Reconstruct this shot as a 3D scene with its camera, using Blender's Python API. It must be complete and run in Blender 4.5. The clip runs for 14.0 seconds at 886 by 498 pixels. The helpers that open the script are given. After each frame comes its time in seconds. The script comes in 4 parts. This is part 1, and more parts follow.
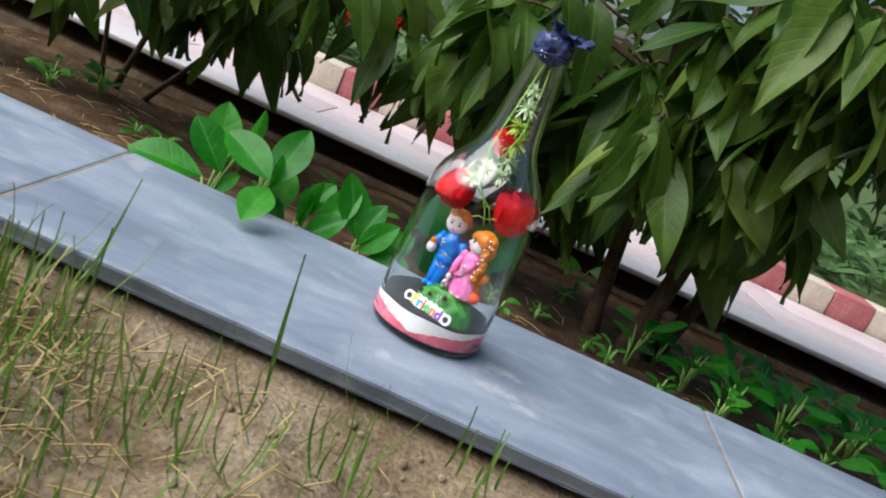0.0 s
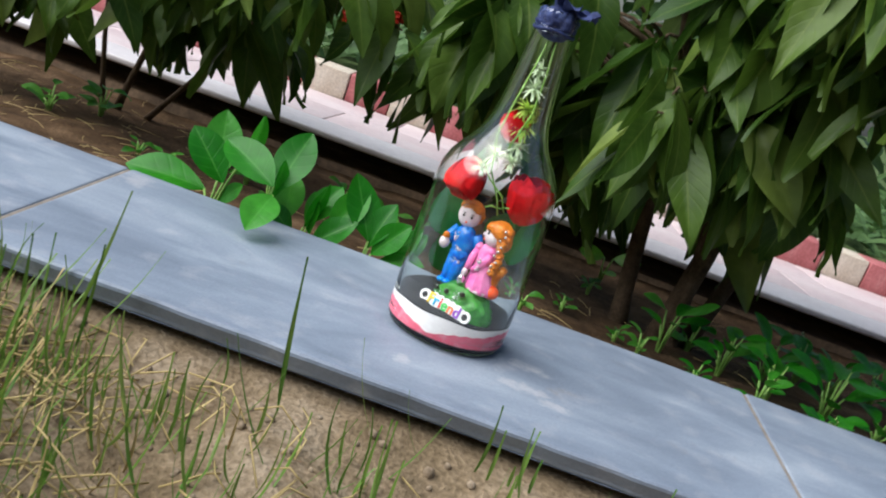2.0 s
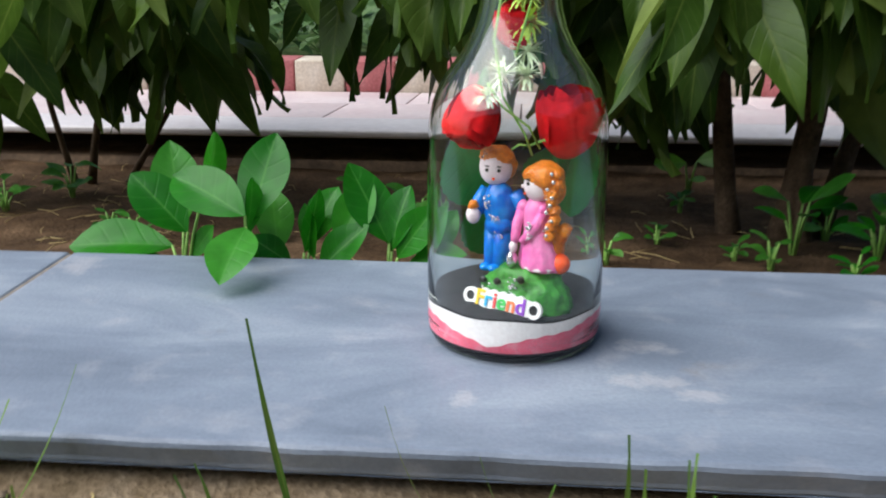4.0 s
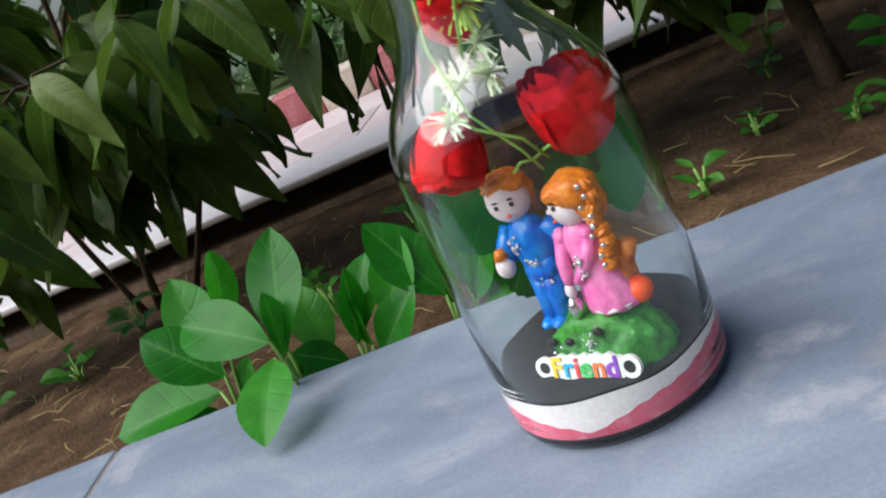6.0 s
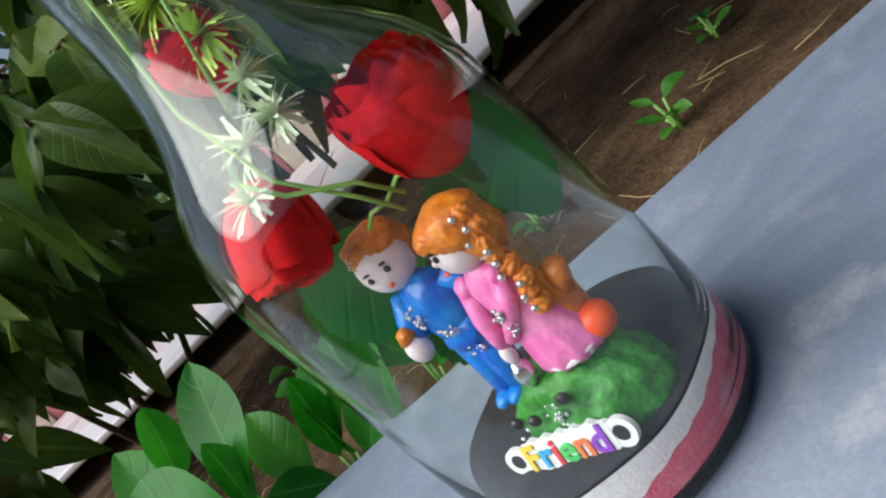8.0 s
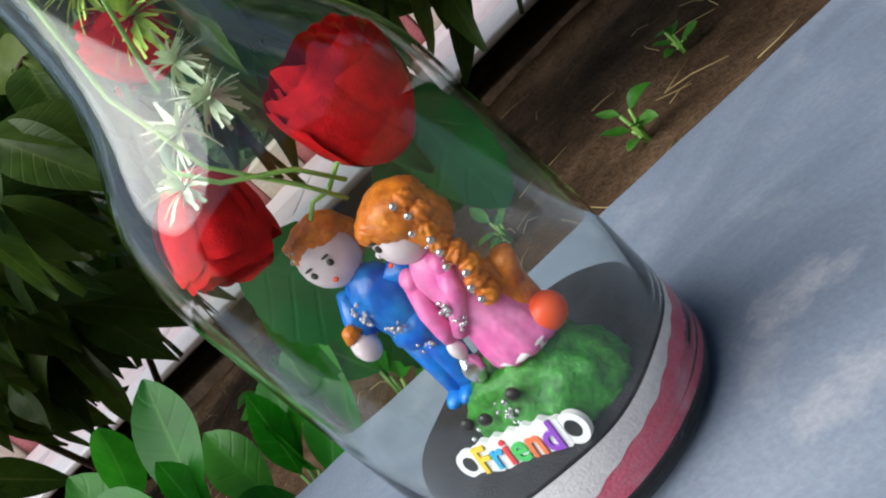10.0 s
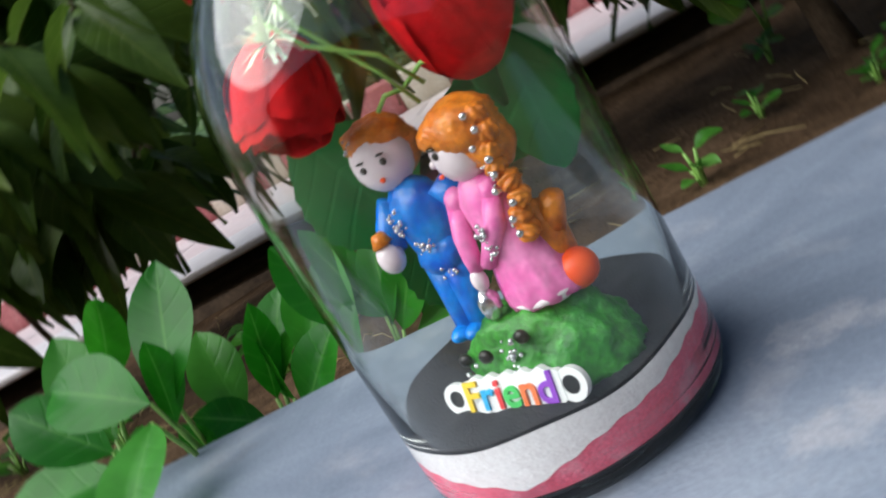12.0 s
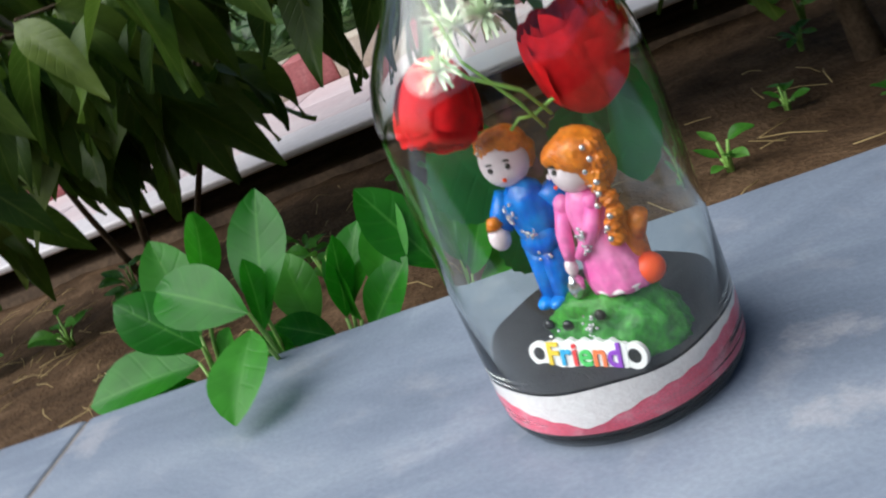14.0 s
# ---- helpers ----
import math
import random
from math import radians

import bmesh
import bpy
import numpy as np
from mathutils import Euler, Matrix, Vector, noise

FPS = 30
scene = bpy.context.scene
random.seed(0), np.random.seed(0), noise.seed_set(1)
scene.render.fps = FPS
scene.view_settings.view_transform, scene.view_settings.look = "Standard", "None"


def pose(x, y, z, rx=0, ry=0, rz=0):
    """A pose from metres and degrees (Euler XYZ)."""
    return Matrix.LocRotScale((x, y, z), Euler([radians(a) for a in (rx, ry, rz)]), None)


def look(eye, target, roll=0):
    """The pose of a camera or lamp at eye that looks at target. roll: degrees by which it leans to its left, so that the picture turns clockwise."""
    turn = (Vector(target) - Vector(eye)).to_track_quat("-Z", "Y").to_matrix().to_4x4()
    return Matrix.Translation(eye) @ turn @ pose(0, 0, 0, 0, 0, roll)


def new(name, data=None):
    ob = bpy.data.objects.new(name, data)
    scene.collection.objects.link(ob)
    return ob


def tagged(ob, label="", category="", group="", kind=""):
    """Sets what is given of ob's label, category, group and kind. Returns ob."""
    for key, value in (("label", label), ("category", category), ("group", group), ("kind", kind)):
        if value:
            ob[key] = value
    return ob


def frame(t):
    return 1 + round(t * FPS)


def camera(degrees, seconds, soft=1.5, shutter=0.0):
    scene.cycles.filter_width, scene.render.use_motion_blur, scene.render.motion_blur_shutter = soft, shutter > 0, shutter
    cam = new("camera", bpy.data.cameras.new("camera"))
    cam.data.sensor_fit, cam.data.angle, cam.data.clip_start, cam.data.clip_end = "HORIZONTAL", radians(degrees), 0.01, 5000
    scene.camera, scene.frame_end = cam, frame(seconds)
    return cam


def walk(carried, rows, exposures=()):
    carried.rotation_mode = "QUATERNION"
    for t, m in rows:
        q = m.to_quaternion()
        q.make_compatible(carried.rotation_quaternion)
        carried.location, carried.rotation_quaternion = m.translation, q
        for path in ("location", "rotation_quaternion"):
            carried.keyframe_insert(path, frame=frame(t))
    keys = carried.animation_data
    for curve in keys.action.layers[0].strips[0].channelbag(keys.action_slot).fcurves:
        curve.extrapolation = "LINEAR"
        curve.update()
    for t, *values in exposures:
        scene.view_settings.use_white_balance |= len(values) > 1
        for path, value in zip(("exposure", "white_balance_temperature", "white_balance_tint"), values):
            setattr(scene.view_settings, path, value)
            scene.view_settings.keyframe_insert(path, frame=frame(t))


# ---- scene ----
cam = camera(50.5, 14.0, soft=2.0, shutter=0.6)
PATH = [
    (0, (-0.022, -0.735, 0.27), (0.008, 1.201, -0.234), 24.5),
    (0.5, (-0.037, -0.77, 0.282), (0.012, 1.164, -0.224), 24.9),
    (1, (-0.038, -0.782, 0.284), (0.002, 1.154, -0.218), 24.5),
    (1.5, (-0.023, -0.751, 0.277), (-0.021, 1.182, -0.237), 23.0),
    (2, (-0.012, -0.7, 0.257), (-0.031, 1.232, -0.257), 19.9),
    (4.5, (0.019, -0.435, 0.209), (-0.231, 1.444, -0.428), -6.7),
    (5, (0.03, -0.392, 0.223), (-0.302, 1.459, -0.458), -13.9),
    (5.5, (0.031, -0.368, 0.234), (-0.337, 1.472, -0.458), -20.3),
    (6, (0.048, -0.338, 0.217), (-0.408, 1.497, -0.437), -26.7),
    (6.5, (0.061, -0.306, 0.203), (-0.452, 1.518, -0.438), -33.6),
    (7, (0.066, -0.274, 0.189), (-0.466, 1.556, -0.416), -39.2),
    (7.5, (0.075, -0.249, 0.18), (-0.471, 1.581, -0.413), -45.0),
    (8, (0.078, -0.229, 0.169), (-0.443, 1.61, -0.42), -48.2),
    (10.5, (0.072, -0.225, 0.145), (-0.339, 1.654, -0.404), -46.9),
    (11, (0.068, -0.228, 0.138), (-0.317, 1.663, -0.385), -45.6),
    (11.5, (0.067, -0.229, 0.144), (-0.369, 1.644, -0.406), -43.9),
    (12, (0.055, -0.234, 0.136), (-0.396, 1.646, -0.375), -31.2),
    (12.5, (0.06, -0.239, 0.111), (-0.506, 1.632, -0.313), -15.1),
    (12.8, (0.063, -0.247, 0.109), (-0.531, 1.613, -0.326), -12.4),
    (13.3, (0.066, -0.257, 0.13), (-0.55, 1.566, -0.416), -17.3),
    (13.5, (0.062, -0.265, 0.149), (-0.528, 1.548, -0.457), -19.9),
    (14, (0.047, -0.298, 0.195), (-0.459, 1.513, -0.488), -25.2),
]
walk(cam, [(t, look(eye, target, roll)) for t, eye, target, roll in PATH], [(0, 0.72, 6080, 9), (2.2, 0.72, 6080, 9), (4.5, 0.55, 6080, 10), (7.5, 0.43, 6080, 10), (10.5, 0.4, 6080, 10), (14, 0.44, 6080, 10)])

# ---- light ----
SUN_FROM = Vector((-0.56, -0.2, 0.8)).normalized()
world = bpy.data.worlds.new("world")
scene.world = world
world.use_nodes = True
wn = world.node_tree
sky = wn.nodes.new("ShaderNodeTexSky")
sky.sky_type = "NISHITA"
sky.sun_disc = False
sky.sun_elevation = math.asin(SUN_FROM.z)
sky.sun_rotation = math.atan2(SUN_FROM.x, SUN_FROM.y)
sky.dust_density = 3.0
wn.links.new(sky.outputs[0], wn.nodes["Background"].inputs[0])
wn.nodes["Background"].inputs[1].default_value = 0.066
sun_data = bpy.data.lights.new("sun", "SUN")
sun_data.energy = 2.8
sun_data.angle = radians(66)
sun_data.color = (1.0, 0.97, 0.93)
sun = new("sun", sun_data)
sun.matrix_world = look(SUN_FROM * 10, (0, 0, 0))


# ---- materials ----
def mat(name, rough=0.6, metal=0.0, spec=0.5):
    m = bpy.data.materials.new(name)
    m.use_nodes = True
    b = m.node_tree.nodes["Principled BSDF"]
    b.inputs["Roughness"].default_value = rough
    b.inputs["Metallic"].default_value = metal
    b.inputs["Specular IOR Level"].default_value = spec
    return m, m.node_tree, b


def node(nt, kind, **values):
    n = nt.nodes.new(kind)
    for k, v in values.items():
        n.inputs[k].default_value = v
    return n


def ramp(nt, source, stops):
    r = nt.nodes.new("ShaderNodeValToRGB")
    while len(r.color_ramp.elements) < len(stops):
        r.color_ramp.elements.new(0.5)
    for e, (p, c) in zip(r.color_ramp.elements, stops):
        e.position = p
        e.color = (*c, 1)
    nt.links.new(source, r.inputs[0])
    return r.outputs[0]


def mixed(nt, fac, a, b, blend="MIX"):
    m = nt.nodes.new("ShaderNodeMix")
    m.data_type = "RGBA"
    m.blend_type = blend
    for s, v in ((m.inputs[0], fac), (m.inputs[6], a), (m.inputs[7], b)):
        if isinstance(v, (int, float)):
            s.default_value = v
        elif isinstance(v, tuple):
            s.default_value = (*v, 1)
        else:
            nt.links.new(v, s)
    return m.outputs[2]


def noisy(name, stops, scale, rough=0.7, detail=6, bump=0.0, bump_scale=None, fine=None, coords="Object", spec=0.5, metal=0.0):
    """A surface whose colour runs through stops by a coarse noise, varied again by a fine one, with a bump."""
    m, nt, b = mat(name, rough, metal, spec)
    tc = nt.nodes.new("ShaderNodeTexCoord")
    n = node(nt, "ShaderNodeTexNoise", Scale=scale, Detail=detail, Roughness=0.6)
    nt.links.new(tc.outputs[coords], n.inputs["Vector"])
    col = ramp(nt, n.outputs[0], stops)
    if fine:
        f = node(nt, "ShaderNodeTexNoise", Scale=fine[0], Detail=3)
        nt.links.new(tc.outputs[coords], f.inputs["Vector"])
        lo = 1 - fine[1]
        col = mixed(nt, 1.0, col, ramp(nt, f.outputs[0], [(0.3, (lo, lo, lo)), (0.7, (1, 1, 1))]), "MULTIPLY")
    nt.links.new(col, b.inputs["Base Color"])
    if bump:
        h = node(nt, "ShaderNodeTexNoise", Scale=bump_scale or scale * 4, Detail=5)
        nt.links.new(tc.outputs[coords], h.inputs["Vector"])
        bp = node(nt, "ShaderNodeBump", Strength=0.6, Distance=bump)
        nt.links.new(h.outputs[0], bp.inputs["Height"])
        nt.links.new(bp.outputs[0], b.inputs["Normal"])
    return m


def leaf_material(name, dark, light, vein, rough=0.4, trans=0.25, veins=26.0, spec=0.5, relief=0.35, contrast=0.2):
    """A leaf blade: UV runs along and across it; side veins, midrib, and a colour of its own for each leaf."""
    m, nt, b = mat(name, rough, 0, spec)
    uv = nt.nodes.new("ShaderNodeUVMap")
    sep = nt.nodes.new("ShaderNodeSeparateXYZ")
    nt.links.new(uv.outputs[0], sep.inputs[0])
    across = nt.nodes.new("ShaderNodeMath")
    across.operation = "SUBTRACT"
    across.inputs[1].default_value = 0.5
    nt.links.new(sep.outputs[1], across.inputs[0])
    off = nt.nodes.new("ShaderNodeMath")
    off.operation = "ABSOLUTE"
    nt.links.new(across.outputs[0], off.inputs[0])
    # slanted side veins
    ph = nt.nodes.new("ShaderNodeMath")
    ph.operation = "MULTIPLY_ADD"
    ph.inputs[1].default_value = -0.35
    nt.links.new(off.outputs[0], ph.inputs[0])
    nt.links.new(sep.outputs[0], ph.inputs[2])
    sc = nt.nodes.new("ShaderNodeMath")
    sc.operation = "MULTIPLY"
    sc.inputs[1].default_value = veins * math.tau / 2
    nt.links.new(ph.outputs[0], sc.inputs[0])
    sn = nt.nodes.new("ShaderNodeMath")
    sn.operation = "SINE"
    nt.links.new(sc.outputs[0], sn.inputs[0])
    vein_fac = ramp(nt, sn.outputs[0], [(0.72, (0, 0, 0)), (1.0, (1, 1, 1))])
    rib = ramp(nt, off.outputs[0], [(0.0, (0.6, 0.6, 0.6)), (0.04, (0, 0, 0))])
    info = nt.nodes.new("ShaderNodeObjectInfo")
    geo = nt.nodes.new("ShaderNodeNewGeometry")
    add = nt.nodes.new("ShaderNodeMath")
    nt.links.new(info.outputs["Random"], add.inputs[0])
    nt.links.new(geo.outputs["Random Per Island"], add.inputs[1])
    fr = nt.nodes.new("ShaderNodeMath")
    fr.operation = "FRACT"
    nt.links.new(add.outputs[0], fr.inputs[0])
    base = ramp(nt, fr.outputs[0], [(0.0, dark), (0.75, light), (1.0, vein)])
    n = node(nt, "ShaderNodeTexNoise", Scale=60.0, Detail=4)
    tc = nt.nodes.new("ShaderNodeTexCoord")
    nt.links.new(tc.outputs["Object"], n.inputs["Vector"])
    base = mixed(nt, 1.0, base, ramp(nt, n.outputs[0], [(0.3, (0.7, 0.72, 0.7)), (0.7, (1, 1, 1))]), "MULTIPLY")
    v1 = nt.nodes.new("ShaderNodeMath")
    v1.operation = "MULTIPLY"
    v1.inputs[1].default_value = contrast
    nt.links.new(vein_fac, v1.inputs[0])
    col = mixed(nt, v1.outputs[0], base, vein)
    col = mixed(nt, rib, col, vein)
    nt.links.new(col, b.inputs["Base Color"])
    bp = node(nt, "ShaderNodeBump", Strength=relief, Distance=0.0012)
    bp.invert = True
    nt.links.new(vein_fac, bp.inputs["Height"])
    nt.links.new(bp.outputs[0], b.inputs["Normal"])
    tr = nt.nodes.new("ShaderNodeBsdfTranslucent")
    nt.links.new(col, tr.inputs[0])
    mx = nt.nodes.new("ShaderNodeMixShader")
    mx.inputs[0].default_value = trans
    nt.links.new(b.outputs[0], mx.inputs[1])
    nt.links.new(tr.outputs[0], mx.inputs[2])
    nt.links.new(mx.outputs[0], nt.nodes["Material Output"].inputs[0])
    return m


def stone_material():
    m, nt, b = mat("grey_stone", 0.5)
    tc = nt.nodes.new("ShaderNodeTexCoord")
    stretch = nt.nodes.new("ShaderNodeMapping")
    stretch.inputs["Scale"].default_value = (0.6, 1.5, 1)
    nt.links.new(tc.outputs["Object"], stretch.inputs[0])
    big = node(nt, "ShaderNodeTexNoise", Scale=9.0, Detail=8, Roughness=0.62, Distortion=0.6)
    nt.links.new(stretch.outputs[0], big.inputs["Vector"])
    col = ramp(nt, big.outputs[0], [(0.3, (0.16, 0.195, 0.25)), (0.5, (0.235, 0.28, 0.348)), (0.68, (0.33, 0.38, 0.445))])
    spots = node(nt, "ShaderNodeTexNoise", Scale=26.0, Detail=5, Roughness=0.6, Distortion=0.3)
    nt.links.new(tc.outputs["Object"], spots.inputs["Vector"])
    col = mixed(nt, ramp(nt, spots.outputs[0], [(0.55, (0, 0, 0)), (0.78, (0.42, 0.42, 0.42))]), col, (0.5, 0.5, 0.52))
    for cx, cy, sx, sy in ((0.078, 0.009, 0.028, 0.013), (0.075, -0.035, 0.03, 0.014), (-0.305, 0.12, 0.022, 0.03), (0.1, -0.05, 0.02, 0.01), (-0.02, -0.065, 0.01, 0.014)):
        mp = nt.nodes.new("ShaderNodeMapping")
        mp.inputs["Location"].default_value = (-cx / sx, -cy / sy, 0)
        mp.inputs["Scale"].default_value = (1 / sx, 1 / sy, 0)
        nt.links.new(tc.outputs["Object"], mp.inputs[0])
        ln = nt.nodes.new("ShaderNodeVectorMath")
        ln.operation = "LENGTH"
        nt.links.new(mp.outputs[0], ln.inputs[0])
        wobble = node(nt, "ShaderNodeTexNoise", Scale=70.0, Detail=5, Roughness=0.7)
        nt.links.new(tc.outputs["Object"], wobble.inputs["Vector"])
        far = nt.nodes.new("ShaderNodeMath")
        far.operation = "MULTIPLY_ADD"
        far.inputs[1].default_value = 2.6
        far.inputs[2].default_value = -1.3
        nt.links.new(wobble.outputs[0], far.inputs[0])
        edge = nt.nodes.new("ShaderNodeMath")
        nt.links.new(far.outputs[0], edge.inputs[0])
        nt.links.new(ln.outputs["Value"], edge.inputs[1])
        col = mixed(nt, ramp(nt, edge.outputs[0], [(0.2, (0.42, 0.42, 0.42)), (0.8, (0, 0, 0))]), col, (0.56, 0.54, 0.55))
    dirt = node(nt, "ShaderNodeTexNoise", Scale=14.0, Detail=6, Roughness=0.7)
    nt.links.new(tc.outputs["Object"], dirt.inputs["Vector"])
    col = mixed(nt, ramp(nt, dirt.outputs[0], [(0.62, (0, 0, 0)), (0.76, (0.5, 0.5, 0.5))]), col, (0.22, 0.2, 0.18))
    grain = node(nt, "ShaderNodeTexNoise", Scale=420.0, Detail=3)
    nt.links.new(tc.outputs["Object"], grain.inputs["Vector"])
    col = mixed(nt, 1.0, col, ramp(nt, grain.outputs[0], [(0.3, (0.86, 0.86, 0.86)), (0.7, (1, 1, 1))]), "MULTIPLY")
    nt.links.new(col, b.inputs["Base Color"])
    nt.links.new(ramp(nt, spots.outputs[0], [(0.3, (0.42, 0.42, 0.42)), (0.7, (0.62, 0.62, 0.62))]), b.inputs["Roughness"])
    bp = node(nt, "ShaderNodeBump", Strength=0.35, Distance=0.0008)
    nt.links.new(grain.outputs[0], bp.inputs["Height"])
    nt.links.new(bp.outputs[0], b.inputs["Normal"])
    return m


def glass_material():
    m = bpy.data.materials.new("clear_glass")
    m.use_nodes = True
    nt = m.node_tree
    g = node(nt, "ShaderNodeBsdfGlass", Roughness=0.0, IOR=1.45)
    g.inputs[0].default_value = (0.985, 1.0, 0.985, 1)
    nt.links.new(g.outputs[0], nt.nodes["Material Output"].inputs[0])
    return m


STONE = stone_material()
GLASS = glass_material()
SAND_SOIL = noisy("sandy_soil", [(0.25, (0.20, 0.14, 0.085)), (0.5, (0.36, 0.28, 0.19)), (0.75, (0.47, 0.39, 0.29))], 18, 0.9, bump=0.004, bump_scale=160, fine=(300, 0.45), spec=0.2)
MORTAR = noisy("mortar", [(0.3, (0.22, 0.19, 0.16)), (0.7, (0.36, 0.31, 0.26))], 60, 0.9, bump=0.001, bump_scale=300, fine=(400, 0.3), spec=0.2)
GRASS_GREEN = leaf_material("grass_blade", (0.07, 0.19, 0.02), (0.17, 0.33, 0.045), (0.28, 0.36, 0.08), 0.45, 0.3, 1.0)
GRASS_DRY = noisy("dry_grass", [(0.3, (0.34, 0.25, 0.10)), (0.7, (0.56, 0.44, 0.2))], 30, 0.7, spec=0.2)
LEAF_DARK = leaf_material("shrub_leaf", (0.034, 0.09, 0.011), (0.11, 0.2, 0.024), (0.21, 0.29, 0.055), 0.42, 0.38, 22.0, spec=0.32, relief=0.22, contrast=0.1)
LEAF_SEEDLING = leaf_material("seedling_leaf", (0.015, 0.2, 0.006), (0.05, 0.36, 0.014), (0.13, 0.45, 0.06), 0.36, 0.45, 11.0, 0.4, relief=0.16, contrast=0.08)
LEAF_WEED = leaf_material("weed_leaf", (0.035, 0.18, 0.012), (0.085, 0.3, 0.03), (0.14, 0.36, 0.06), 0.4, 0.35, 7.0, 0.4, relief=0.15, contrast=0.1)
LEAF_LAWN = leaf_material("lawn_leaf", (0.05, 0.12, 0.03), (0.12, 0.22, 0.06), (0.16, 0.28, 0.1), 0.5, 0.3, 4.0)
LEAF_CLOTH = leaf_material("cloth_leaf", (0.006, 0.1, 0.014), (0.014, 0.17, 0.026), (0.03, 0.24, 0.06), 0.6, 0.15, 12.0, relief=0.2, contrast=0.15)
LEAF_LIME = leaf_material("lime_leaf", (0.16, 0.42, 0.02), (0.2, 0.5, 0.03), (0.26, 0.56, 0.06), 0.4, 0.35, 6.0, relief=0.1, contrast=0.1)
BARK = noisy("bark", [(0.3, (0.08, 0.052, 0.03)), (0.7, (0.21, 0.145, 0.09))], 60, 0.85, bump=0.002, bump_scale=220, fine=(300, 0.4), spec=0.2)
MARBLE = noisy("pale_marble", [(0.3, (0.72, 0.66, 0.66)), (0.6, (0.8, 0.76, 0.76)), (0.8, (0.84, 0.81, 0.8))], 6, 0.4, bump=0.0005, fine=(80, 0.12))
PINK_TILE = noisy("pink_tile", [(0.3, (0.66, 0.52, 0.52)), (0.6, (0.75, 0.64, 0.63)), (0.8, (0.8, 0.72, 0.7))], 7, 0.45, bump=0.0006, fine=(90, 0.15))
RED_PAINT = noisy("red_kerb_paint", [(0.3, (0.40, 0.10, 0.10)), (0.6, (0.52, 0.17, 0.17)), (0.8, (0.6, 0.3, 0.28))], 25, 0.65, bump=0.001, bump_scale=140, fine=(200, 0.25))
CREAM_PAINT = noisy("cream_kerb_paint", [(0.3, (0.56, 0.46, 0.34)), (0.6, (0.70, 0.62, 0.5)), (0.8, (0.76, 0.7, 0.6))], 25, 0.65, bump=0.001, bump_scale=140, fine=(200, 0.2))
# dark brown render for the path's side wall and the slabs' mortar bed
WALL_DARK = noisy("brown_render", [(0.3, (0.06, 0.038, 0.022)), (0.7, (0.16, 0.105, 0.062))], 20, 0.85, bump=0.002, bump_scale=120, fine=(150, 0.4), spec=0.2)
WALL_PLAIN = noisy("unseen_wall", [(0.3, (0.10, 0.085, 0.065)), (0.7, (0.2, 0.17, 0.13))], 3, 0.9, bump=0.004, bump_scale=30, fine=(40, 0.3), spec=0.2)
BLACK_SAND = noisy("black_sand", [(0.3, (0.012, 0.012, 0.014)), (0.7, (0.04, 0.04, 0.045))], 300, 0.8, bump=0.0012, bump_scale=1400, fine=(1800, 0.5), spec=0.3)
WHITE_SAND = noisy("white_sand", [(0.3, (0.8, 0.77, 0.78)), (0.7, (0.92, 0.91, 0.92))], 420, 0.6, bump=0.0006, bump_scale=1200, fine=(1300, 0.14), spec=0.5)
PINK_SAND = noisy("pink_sand", [(0.3, (0.97, 0.13, 0.22)), (0.55, (0.98, 0.21, 0.32)), (0.72, (0.98, 0.45, 0.54))], 130, 0.5, bump=0.0008, bump_scale=900, fine=(1200, 0.2))
PETAL_RED = noisy("red_cloth_petal", [(0.3, (0.42, 0.001, 0.004)), (0.55, (0.72, 0.004, 0.008)), (0.8, (0.86, 0.012, 0.018))], 45, 0.7, bump=0.0005, bump_scale=1500, fine=(260, 0.3), spec=0.15)
TUFT_LIME = noisy("lime_plastic", [(0.3, (0.42, 0.62, 0.06)), (0.7, (0.62, 0.8, 0.16))], 80, 0.4)
TUFT_PALE = noisy("pale_green_plastic", [(0.3, (0.6, 0.74, 0.45)), (0.7, (0.8, 0.88, 0.68))], 80, 0.4)
STEM_LIME = noisy("green_stem", [(0.3, (0.16, 0.36, 0.06)), (0.7, (0.34, 0.55, 0.12))], 90, 0.45)
BLUE_CLOTH = noisy("navy_cloth", [(0.3, (0.012, 0.02, 0.085)), (0.7, (0.05, 0.075, 0.22))], 160, 0.7, bump=0.001, bump_scale=700, fine=(500, 0.4), spec=0.3)
SKIN = noisy("white_glazed_paint", [(0.3, (0.70, 0.58, 0.62)), (0.7, (0.8, 0.7, 0.74))], 120, 0.32)
BLUE = noisy("blue_gloss_paint", [(0.3, (0.002, 0.09, 0.6)), (0.7, (0.01, 0.3, 0.85))], 110, 0.25, bump=0.0004, bump_scale=500, fine=(400, 0.3))
PINK = noisy("pink_gloss_paint", [(0.3, (0.82, 0.1, 0.42)), (0.7, (0.92, 0.3, 0.6))], 110, 0.28, bump=0.0004, bump_scale=450, fine=(400, 0.2))
ORANGE = noisy("orange_gloss_paint", [(0.3, (0.62, 0.13, 0.005)), (0.7, (0.85, 0.28, 0.015))], 160, 0.35, bump=0.0007, bump_scale=600, fine=(500, 0.3))
SCARLET = noisy("scarlet_paint", [(0.3, (0.85, 0.06, 0.005)), (0.7, (0.95, 0.13, 0.015))], 100, 0.4)
MOSS = noisy("green_moss_paint", [(0.3, (0.014, 0.15, 0.01)), (0.7, (0.055, 0.34, 0.028))], 150, 0.45, bump=0.0009, bump_scale=600, fine=(600, 0.4))
DARK_DOT = noisy("dark_paint", [(0.3, (0.008, 0.008, 0.008)), (0.7, (0.03, 0.028, 0.025))], 200, 0.3)
